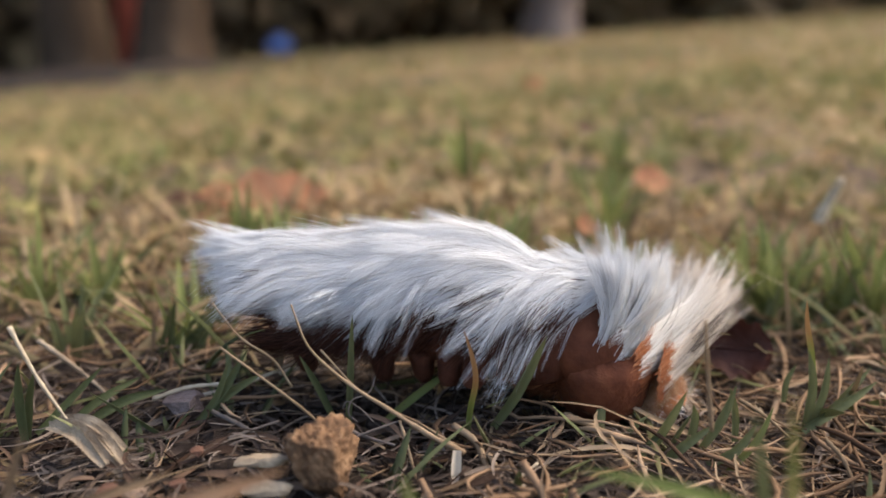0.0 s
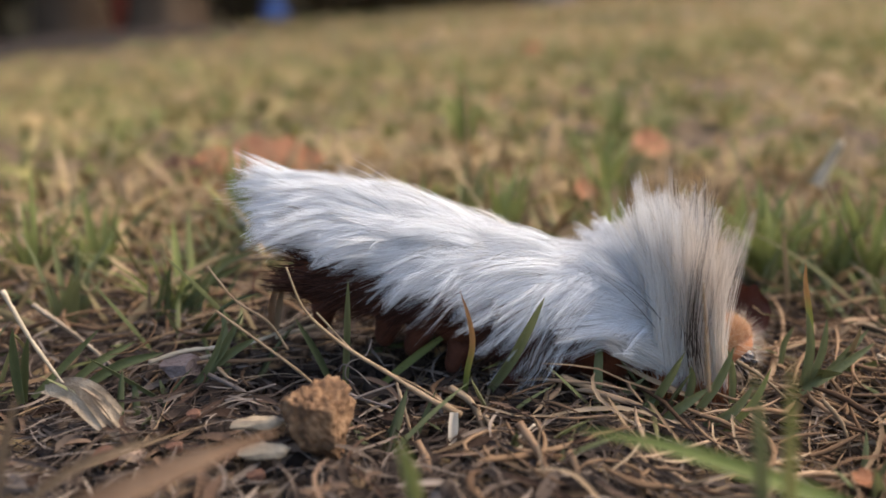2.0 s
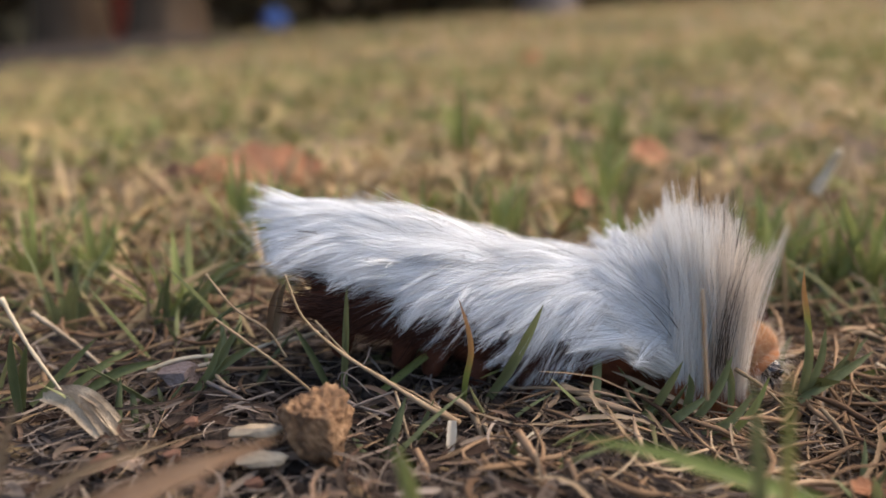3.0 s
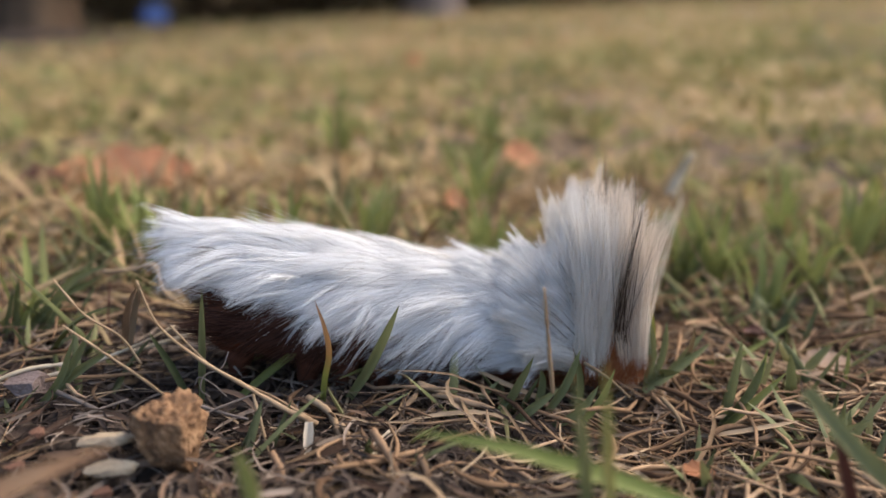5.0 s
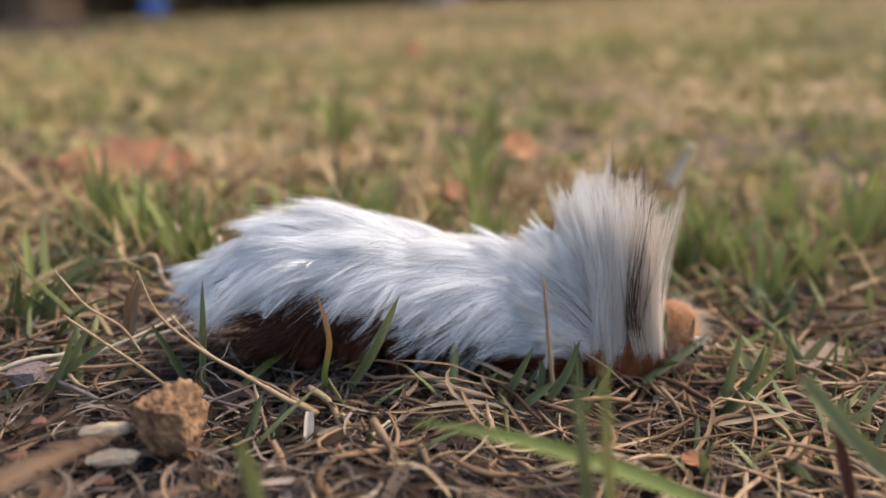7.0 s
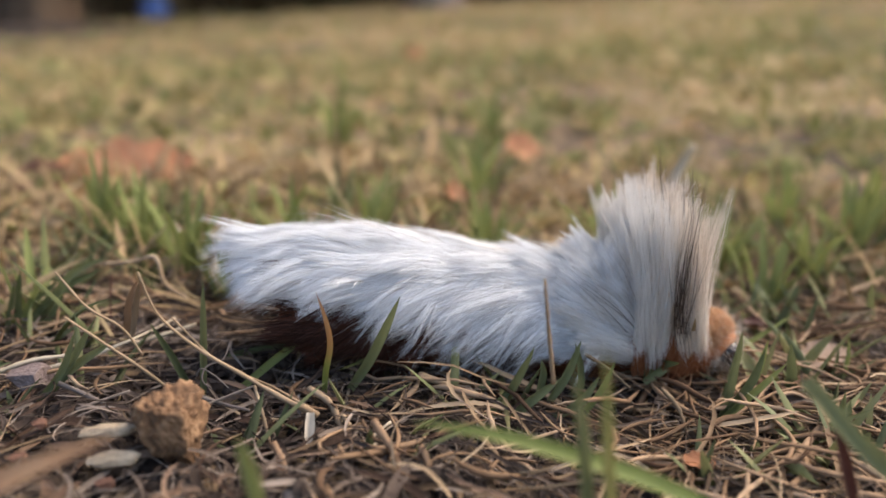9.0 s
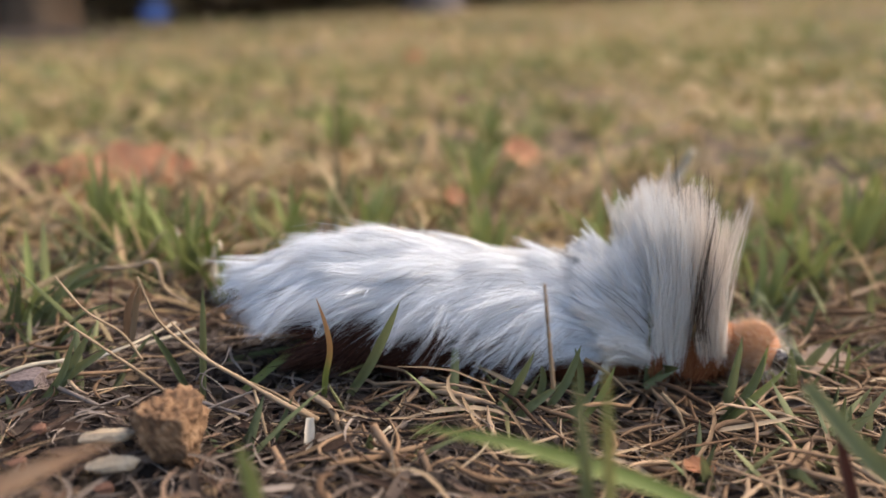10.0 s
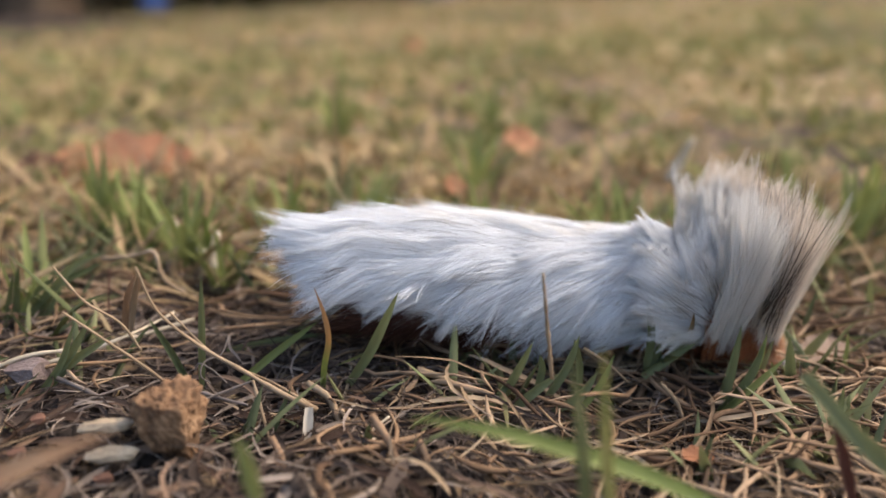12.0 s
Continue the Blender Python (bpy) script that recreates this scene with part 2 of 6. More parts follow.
def tube(P, radius, sides=7):
    """A closed tube along one path P (k, 3) with the radii radius (k)."""
    k = len(P)
    tan = unit(np.gradient(P, axis=0))
    ref = np.array([0.31, 0.17, 0.94])
    a = unit(np.cross(tan, ref))
    b = np.cross(tan, a)
    th = np.linspace(0, 2 * np.pi, sides, endpoint=False)
    V = P[:, None] + radius[:, None, None] * (np.cos(th)[None, :, None] * a[:, None] + np.sin(th)[None, :, None] * b[:, None])
    i = np.arange(k * sides).reshape(k, sides)
    j = np.roll(i, -1, 1)
    q = np.stack([i[:-1], j[:-1], j[1:], i[1:]], -1).reshape(-1, 4)
    V = np.concatenate([V.reshape(-1, 3), P[:1], P[-1:]])
    n = k * sides
    caps = [(j[0, s], i[0, s], n, n) for s in range(sides)] + [(i[-1, s], j[-1, s], n + 1, n + 1) for s in range(sides)]
    return V, q, caps


def tube_mesh(name, P, radius, mat, sides=7):
    V, q, caps = tube(np.asarray(P, float), np.asarray(radius, float), sides)
    me = bpy.data.meshes.new(name)
    me.from_pydata(V.tolist(), [], q.tolist() + [(a, b, c) for a, b, c, _ in caps])
    me.polygons.foreach_set("use_smooth", np.ones(len(me.polygons), bool))
    me.materials.append(mat)
    return me


def curve(points, k=14):
    """A smooth path of k points through the points given."""
    p = np.asarray(points, float)
    d = np.r_[0, np.cumsum(np.linalg.norm(np.diff(p, axis=0), axis=1))]
    m = np.gradient(p, d, axis=0) if len(p) > 2 else np.repeat((p[1:] - p[:1]) / d[-1], 2, 0)
    s = np.linspace(0, d[-1], k)
    i = np.clip(np.searchsorted(d, s, "right") - 1, 0, len(d) - 2)
    h = (d[i + 1] - d[i])[:, None]
    u = ((s - d[i]) / (d[i + 1] - d[i]))[:, None]
    return (2 * u**3 - 3 * u**2 + 1) * p[i] + (u**3 - 2 * u**2 + u) * h * m[i] + (-2 * u**3 + 3 * u**2) * p[i + 1] + (u**3 - u**2) * h * m[i + 1]


rng = np.random.default_rng(7)


# ---- the ground ----
def smoothstep(v, a, b):
    u = np.clip((v - a) / (b - a), 0, 1)
    return u * u * (3 - 2 * u)


def ripple(x, y, size):
    """Uneven ground, about -1 to 1, with bumps of that size."""
    a, b = x / size, y / size
    return (np.sin(a * 2.1 + 1.3 * np.sin(b * 1.7 + 0.4)) + np.sin(b * 2.6 + 1.1 * np.sin(a * 1.9 + 2.0)) + 0.6 * np.sin(a * 4.7 - b * 3.9 + 0.8)) / 2.6


def ground_z(x, y):
    x, y = np.asarray(x, float), np.asarray(y, float)
    far = smoothstep(y, 0.10, 0.40)
    z = far * (0.06 * np.clip(x, -6, 6) - 0.013 * np.clip(y - 0.15, 0, 8))
    z = z - 0.0022 * smoothstep(x, 0.0, 0.03) * (1 - far)
    z = z + 0.0007 * ripple(x, y, 0.010) + 0.0005 * ripple(y, x, 0.004)
    d = np.hypot(x, y)
    z = z + smoothstep(d, 0.15, 1.0) * 0.006 * ripple(x, y, 0.16) + smoothstep(d, 6, 30) * 0.25 * ripple(x, y, 7.0)
    return z


def build_ground():
    u = np.linspace(-1, 1, 321)
    gx = 0.10 * u + 80 * np.sign(u) * np.abs(u) ** 9 + 0.6 * u**3
    v = np.linspace(-1, 1, 321)
    gy = 0.09 + 0.14 * v + 80 * np.sign(v) * np.abs(v) ** 9 + 0.6 * v**3
    X, Y = np.meshgrid(gx, gy)
    Z = ground_z(X, Y)
    i = np.arange(X.size).reshape(X.shape)
    q = np.stack([i[:-1, :-1], i[:-1, 1:], i[1:, 1:], i[1:, :-1]], -1).reshape(-1, 4)
    ob = new("ground", raw_mesh("ground", np.stack([X, Y, Z], -1).reshape(-1, 3), q, M_GROUND))
    tagged(ob, "dry brown soil under a thin worn lawn", "ground", kind="structure")


build_ground()


# ---- loose cover of the ground: nobody could count it ----
def scatter(n, x0, x1, y0, y1, keep=None):
    x, y = rng.uniform(x0, x1, n), rng.uniform(y0, y1, n)
    if keep is not None:
        m = rng.random(n) < keep(x, y)
        x, y = x[m], y[m]
    return x, y


def blades(x, y, length, width, lean, bend, mat, name, label, category="grass", fold=0.45, k=6, low=0.0):
    """Standing blades at x, y; lean: degrees off the vertical; all as one stuff object."""
    n = len(x)
    L = length[:, None]
    az = rng.uniform(0, 2 * np.pi, n)
    out = np.stack([np.cos(az), np.sin(az), np.zeros(n)], -1)
    le = np.radians(lean)[:, None]
    d = np.sin(le) * out + np.cos(le) * np.array([0, 0, 1.0])
    u = np.linspace(0, 1, k)[None, :, None]
    base = np.stack([x, y, ground_z(x, y) - 0.0006 + low], -1)
    P = base[:, None] + (u * L[..., None]) * d[:, None] + (u**2 * (bend[:, None] * L)[..., None]) * (out * 0.8 - np.array([0, 0, 0.5]))[:, None]
    w = width[:, None] * np.array([0.75 + 0.25 * t if t < 0.35 else max(0.04, (1 - ((t - 0.35) / 0.65) ** 3)) for t in np.linspace(0, 1, k)])[None]
    hint = unit(np.cross(np.cross(d, out) + 1e-5, d) + 0.5 * rng.normal(size=(n, 3)))
    V, F = ribbons(P, w, hint, fold)
    ob = new(name, raw_mesh(name, V, F, mat))
    return tagged(ob, label, category, kind="stuff")


def litter(x, y, length, width, mat, name, label, height=0.0018, k=7, curl=0.8, category="straw", round_stem=False):
    """Dead stems that lie on the ground, curved and crossed; round_stem: tubes in place of split, folded ribbons."""
    n = len(x)
    az = rng.uniform(0, 2 * np.pi, n)
    turn = rng.normal(0, curl, n)
    u = np.linspace(-0.5, 0.5, k)[None]
    a = az[:, None] + turn[:, None] * u
    px = x[:, None] + np.cumsum(np.cos(a), 1) * (length / k)[:, None]
    py = y[:, None] + np.cumsum(np.sin(a), 1) * (length / k)[:, None]
    tilt = rng.normal(0, 0.10, n)[:, None]
    lift = rng.uniform(0.0002, height, n)[:, None] + np.abs(tilt) * (u + 0.5) * length[:, None] + 0.12 * length[:, None] * (0.25 - u**2) * rng.uniform(-0.3, 1, n)[:, None]
    P = np.stack([px, py, ground_z(px, py) + np.maximum(lift, 0.0001)], -1)
    w = width[:, None] * (1 - 0.8 * np.abs(2 * u) ** 3)
    hint = unit(np.array([0, -0.4, 1.0]) + 0.5 * rng.normal(size=(n, 3)))
    if round_stem:
        V, F = stems(P, w, hint)
    else:
        V, F = ribbons(P, w, hint, 0.6)
    ob = new(name, raw_mesh(name, V, F, mat))
    return tagged(ob, label, category, kind="stuff")


def build_crumbs(n, x0, x1, y0, y1, s0, s1, mat, name, label, keep=None):
    x, y = scatter(n, x0, x1, y0, y1, keep)
    n = len(x)
    bm = bmesh.new()
    bmesh.ops.create_icosphere(bm, subdivisions=1, radius=1.0)
    base = np.array([v.co[:] for v in bm.verts])
    tri = np.array([[v.index for v in f.verts] for f in bm.faces])
    bm.free()
    s = s0 * (s1 / s0) ** rng.random(n) ** 1.6
    V = base[None] * (1 + rng.normal(0, 0.22, (n, len(base), 1)))
    V = V * np.stack([rng.uniform(0.7, 1.3, n), rng.uniform(0.7, 1.3, n), rng.uniform(0.5, 0.9, n)], -1)[:, None] * s[:, None, None]
    V = V + np.stack([x, y, ground_z(x, y) + 0.35 * s], -1)[:, None]
    F = (tri[None] + (np.arange(n) * len(base))[:, None, None]).reshape(-1, 3)
    ob = new(name, raw_mesh(name, V.reshape(-1, 3), F, mat, False))
    return tagged(ob, label, "soil", kind="stuff")


def near_green(x, y):
    return np.clip(0.18 + 0.30 * smoothstep(x, -0.005, 0.02) + 0.5 * ripple(x, y, 0.012), 0, 1) * (1 - 0.85 * np.exp(-(((x + 0.013) / 0.02) ** 2 + ((y - 0.052) / 0.012) ** 2)))


def mid_green(x, y):
    return np.clip(0.45 + 0.55 * ripple(x, y, 0.03) + 0.25 * smoothstep(x, 0.0, 0.05), 0.05, 1)


def build_cover():
    build_crumbs(9000, -0.06, 0.075, 0.026, 0.10, 0.0002, 0.0013, M_CRUMB, "soil_crumbs", "dark crumbly soil grains among dead grass")
    x, y = scatter(3100, -0.06, 0.075, 0.024, 0.12, lambda x, y: 0.10 + 0.90 * smoothstep(x, 0.0, 0.018))
    n = len(x)
    litter(x, y, 0.004 + 0.014 * rng.random(n) ** 2, 0.00006 + 0.0002 * rng.random(n) ** 2, M_STRAW, "straw_litter", "matted tan stems of dead grass on the soil", 0.0022)
    x, y = scatter(9500, -0.055, 0.065, 0.026, 0.11)
    n = len(x)
    litter(x, y, 0.0015 + 0.009 * rng.random(n) ** 1.5, 0.00004 + 0.00013 * rng.random(n) ** 2, M_STRAW_GREY, "weathered_litter", "grey weathered fibres of dead grass", 0.0019, curl=1.2)
    x, y = scatter(1100, -0.06, 0.08, 0.050, 0.095, lambda x, y: np.clip(smoothstep(x, 0.004, 0.03) + 0.8 * smoothstep(y, 0.070, 0.080), 0, 1))
    n = len(x)
    litter(x, y, 0.006 + 0.013 * rng.random(n) ** 1.5, 0.00011 + 0.00020 * rng.random(n) ** 2, M_MAT, "straw_mat", "thick pale stems of dead grass matted on the soil", 0.0030, curl=0.9, round_stem=True)
    x, y = scatter(900, -0.055, 0.065, 0.026, 0.10)
    n = len(x)
    litter(x, y, 0.0015 + 0.005 * rng.random(n), rng.uniform(0.00018, 0.0005, n), M_STRAW_GREY, "leaf_shreds", "short grey-brown shreds of dead leaf", 0.0012, curl=1.0)
    x, y = scatter(330, 0.002, 0.065, 0.036, 0.066)
    n = len(x)
    litter(x, y, 0.003 + 0.008 * rng.random(n), 0.00012 + 0.00017 * rng.random(n) ** 2, M_MAT, "broken_straw", "short broken stems of brown straw", 0.0026, curl=1.6, round_stem=True)
    x, y = scatter(260, -0.05, 0.01, 0.034, 0.066)
    n = len(x)
    litter(x, y, 0.002 + 0.006 * rng.random(n), 0.00016 + 0.0003 * rng.random(n) ** 2, M_BARKDARK_LITTER, "bark_litter", "dark brown curled scraps on the soil", 0.0020, curl=1.8)
    # short green sward close by
    cx, cy = scatter(430, -0.06, 0.08, 0.050, 0.13, near_green)
    r = rng.integers(3, 7, len(cx))
    x, y = np.repeat(cx, r) + rng.normal(0, 0.0012, r.sum()), np.repeat(cy, r) + rng.normal(0, 0.0012, r.sum())
    n = len(x)
    blades(x, y, rng.uniform(0.003, 0.0095, n), rng.uniform(0.00022, 0.00045, n) * (1 + 0.3 * smoothstep(x, 0.01, 0.03)), rng.uniform(5, 50, n), rng.uniform(0, 0.5, n), M_BLUEGREEN, "short_grass", "short blue-green grass blades of a thin lawn", fold=0.8)
    x, y = scatter(190, -0.065, 0.08, 0.074, 0.105)
    n = len(x)
    blades(x, y, rng.uniform(0.008, 0.019, n), rng.uniform(0.0002, 0.0005, n), rng.uniform(35, 85, n), rng.uniform(0, 0.5, n), M_TANGLE, "tangled_grass", "half-dry grass blades leaning over one another", fold=0.6, k=8)
    x, y = scatter(1150, -0.07, 0.09, 0.088, 0.16)
    n = len(x)
    blades(x, y, rng.uniform(0.005, 0.013, n), rng.uniform(0.00025, 0.0006, n), rng.uniform(10, 65, n), rng.uniform(0, 0.8, n), M_STANDSTRAW, "standing_straw", "dry tan grass blades standing in the lawn", "straw")
    # middle distance
    cx, cy = scatter(1250, -0.20, 0.24, 0.10, 0.42, mid_green)
    r = rng.integers(3, 6, len(cx))
    x, y = np.repeat(cx, r) + rng.normal(0, 0.002, r.sum()), np.repeat(cy, r) + rng.normal(0, 0.002, r.sum())
    n = len(x)
    blades(x, y, rng.uniform(0.004, 0.010, n), rng.uniform(0.0005, 0.0011, n), rng.uniform(15, 65, n), rng.uniform(0, 0.7, n), M_LAWN, "lawn_grass", "green lawn grass with yellowing tips", k=5)
    x, y = scatter(5200, -0.22, 0.26, 0.12, 0.45)
    n = len(x)
    blades(x, y, rng.uniform(0.004, 0.010, n), rng.uniform(0.0004, 0.001, n), rng.uniform(25, 80, n), rng.uniform(0, 0.9, n), M_FARGRASS, "mixed_grass", "half-dry lawn grass, tan and olive", k=5)
    # far lawn
    t = rng.random(16000)
    y = 0.40 * (7.0 / 0.40) ** t
    x = rng.uniform(-0.72, 0.78, len(y)) * y
    clear = ((x + 0.58) / 0.36) ** 2 + ((y - 1.32) / 0.30) ** 2 > 1
    x, y = x[clear], y[clear]
    n = len(x)
    sz = 0.6 + 0.55 * np.clip(y, 0, 3)
    blades(x, y, rng.uniform(0.006, 0.016, n) * sz, rng.uniform(0.0008, 0.0018, n) * sz, rng.uniform(15, 70, n), rng.uniform(0, 0.9, n), M_FARGRASS, "far_lawn", "worn lawn far off, dry tan and dull green", k=4, fold=0.3)


build_cover()


# ---- the caterpillar ----
MM = 0.001
BODY_Y = 0.0725
RING_Y, RING_Z, RING_C = 5.0, 5.5, -3.0     # half width, half height and centre of a body ring, in mm


def fur_mesh(name, root, direction, sag, length, width, mat, clumps, clump_pull, hint, k=6):
    """Hairs in mm: root, direction (unit), sag (bend added at the tip), gathered towards their clump's leader."""
    u = np.linspace(0, 1, k)[None, :, None]
    P = root[:, None] + u * (direction * length[:, None])[:, None] + u**2 * (sag * length[:, None])[:, None]
    lead = P[clumps]
    P = P + (lead - P) * (u**1.15) * clump_pull
    w = width[:, None] * np.array([1.0 - 0.85 * t**1.3 for t in np.linspace(0, 1, k)])[None]
    V, F = ribbons(P * MM, w * MM, hint)
    return raw_mesh(name, V, F, mat)


def ring_point(x, th, out=0.0):
    return np.stack([x, -(RING_Y + out) * np.sin(th), RING_C + (RING_Z + out) * np.cos(th)], -1), np.stack([0 * x, -np.sin(th), np.cos(th)], -1)


def fur_patch(name, parent, label, mat, n_clump, per, x0, x1, th0, th1, comb, length, width=0.05, spread=0.5, pull=0.75, sway=0.14, shift=None, ragged=0.16, out=-0.15, short=0.72, lift=0.0, k=6, loose=1.0):
    """A patch of clumped hair on a ring. comb(n, th, x) gives the direction and sag for roots with the normals n; short: the shortest hair of a clump; lift: the part of a hair's length by which its root is raised; loose: how far clumps stray from the comb."""
    cx, ct = rng.uniform(x0, x1, n_clump), np.radians(rng.uniform(th0, th1, n_clump))
    q = cx + (rng.uniform(0, 40) if shift is None else shift)
    wave = 2.0 * np.array([noise.noise_vector((0.42 * a, 2.4 * b, 0.5)) for a, b in zip(q, ct)])
    jit = loose * (sway * wave + rng.normal(0, 0.055, (n_clump, 3)))
    curl = -1.3 * loose * sway * wave[:, (1, 2, 0)] + loose * rng.normal(0, 0.07, (n_clump, 3))
    ln = length(ct, cx) * rng.uniform(1 - ragged, 1 + ragged, n_clump)
    idx = np.repeat(np.arange(n_clump), per)
    first = np.repeat(np.arange(n_clump) * per, per)
    m = len(idx)
    dx, dt = rng.normal(0, spread, m), rng.normal(0, spread / RING_Y, m)
    dx[::per], dt[::per] = 0, 0
    x, th = cx[idx] + dx, ct[idx] + dt
    root, n = ring_point(x, th, out)
    d, sag = comb(n, th, x)
    sag = sag + curl[idx] + rng.normal(0, 0.035, (m, 3))
    d = unit(d + jit[idx] + rng.normal(0, 0.05, (m, 3)))
    le = ln[idx] * rng.uniform(short, 1.05, m)
    le[::per] = ln
    root = root + lift * (d * le[:, None])
    gather = pull * rng.uniform(0.75, 1.08, (m, 1, 1))
    swell = np.stack([dx, -dt * RING_Y * np.cos(th), -dt * RING_Z * np.sin(th)], -1) / spread
    me = fur_mesh(name, root, d, sag, le * (1 - lift), width * rng.uniform(0.7, 1.3, m), mat, first, gather, unit(n + 0.45 * swell + 0.35 * rng.normal(size=(m, 3))), k)
    return piece(name, me, parent, label)


BACK, UP = np.array([-1.0, 0, 0]), np.array([0, 0, 1.0])


def comb_body(rise, fall=0.55):
    """Hair laid back towards the tail and down the flanks; rise: how much of it stands up instead; fall: how steeply it hangs down the flank."""
    def comb(n, th, x):
        s = np.clip(np.abs(th) / 1.25, 0, 1.2)[:, None]
        down = np.stack([0 * th, -np.cos(th) * np.sign(th), -np.abs(np.sin(th))], -1)
        up = rise * np.clip(1 - np.abs(th) / 1.15, 0, 1)[:, None]
        d = (0.56 - 0.20 * s) * n + (1.05 - 0.42 * s) * (1 - 0.6 * rise) * BACK + (0.06 + fall * s) * down + 1.3 * up * UP
        return d, -0.36 * (1 - rise) * n + 0.18 * (1 - rise) * BACK - (0.14 + 0.20 * s) * (1 - 2 * up) * UP
    return comb


def comb_tail(n, th, x):
    s = np.clip(np.abs(th) / 1.25, 0, 1.2)[:, None]
    return 0.34 * n + 1.1 * BACK + 0.10 * s * UP, -0.34 * n - 0.12 * UP


def comb_crest(lean):
    """Hair that stands up; lean: how far it starts out towards the head before it bends upright."""
    def comb(n, th, x):
        return 1.0 * UP + 0.28 * n - lean * BACK + 0 * x[:, None], -0.18 * n + 1.1 * lean * BACK
    return comb


def comb_fan(top, middle, low):
    """Hair that fans out of the neck's side: the angles off the upright, towards the tail, at the back, the flank and the belly."""
    def comb(n, th, x):
        a = np.radians(np.interp(np.abs(th), np.radians((0, 42, 80)), (top, middle, low)))[:, None]
        d = np.cos(a) * UP + np.sin(a) * BACK + 0.34 * n
        return d, -0.26 * n + 0.16 * np.sin(a) * (UP * np.cos(a) - UP * 0.9) + 0.12 * np.sin(a) * BACK
    return comb


def skin_ring(name, parent, length, mat, label="", ry=RING_Y, rz=RING_Z, c=RING_C, ends=0.82):
    """A bulging ring of the body, closed at both ends."""
    xs = np.array([-0.62, -0.5, -0.36, -0.15, 0.1, 0.32, 0.5, 0.62]) * length
    sc = np.array([0.45, 0.86, 0.95, 1.0, 1.0, 0.95, 0.86, 0.45])
    a = np.linspace(0, 2 * np.pi, 28, endpoint=False)
    V = np.stack([np.repeat(xs, 28), (sc[:, None] * ry * np.sin(a)).ravel(), c + (sc[:, None] * rz * np.cos(a)).ravel()], -1)
    V[:, 1:] *= 1 + 0.02 * rng.normal(size=(len(V), 1))
    i = np.arange(8 * 28).reshape(8, 28)
    j = np.roll(i, -1, 1)
    F = np.stack([i[:-1], j[:-1], j[1:], i[1:]], -1).reshape(-1, 4).tolist() + [i[0].tolist(), i[-1][::-1].tolist()]
    me = bpy.data.meshes.new(name)
    me.from_pydata((V * MM).tolist(), [], F)
    me.polygons.foreach_set("use_smooth", np.ones(len(me.polygons), bool))
    me.materials.append(mat)
    return piece(name, me, parent, label)


def proleg(parent, x, y, mat):
    P = np.array([[x, y, RING_C - 3.6], [x, y * 1.1, RING_C - 5.2], [x + 0.1, y * 1.12, RING_C - 6.4]]) * MM
    piece("proleg", tube_mesh("proleg", curve(P, 6), np.array([1.3, 1.25, 1.1, 1.0, 0.95, 0.7]) * MM, mat, 10), parent)


def ellipsoid(name, parent, c, r, mat, label="", level=3):
    bm = bmesh.new()
    bmesh.ops.create_icosphere(bm, subdivisions=level, radius=1.0)
    for v in bm.verts:
        k = 1 + 0.04 * noise.noise(v.co * 3.1)
        v.co = Vector([(c[i] + r[i] * v.co[i] * k) * MM for i in range(3)])
    me = bpy.data.meshes.new(name)
    bm.to_mesh(me)
    bm.free()
    me.polygons.foreach_set("use_smooth", np.ones(len(me.polygons), bool))
    me.materials.append(mat)
    return piece(name, me, parent, label)


N_BODY, N_CREST = 8, 4
caterpillar = tagged(new("caterpillar"), "white long-furred caterpillar with dark-streaked crest and orange head, crawling", "caterpillar")
body_parts, crest_parts = [], []


LOWEST = (18, 31, 39, 45, 49, 53, 56, 57)      # how far the coat of each body ring reaches down the flank, in degrees


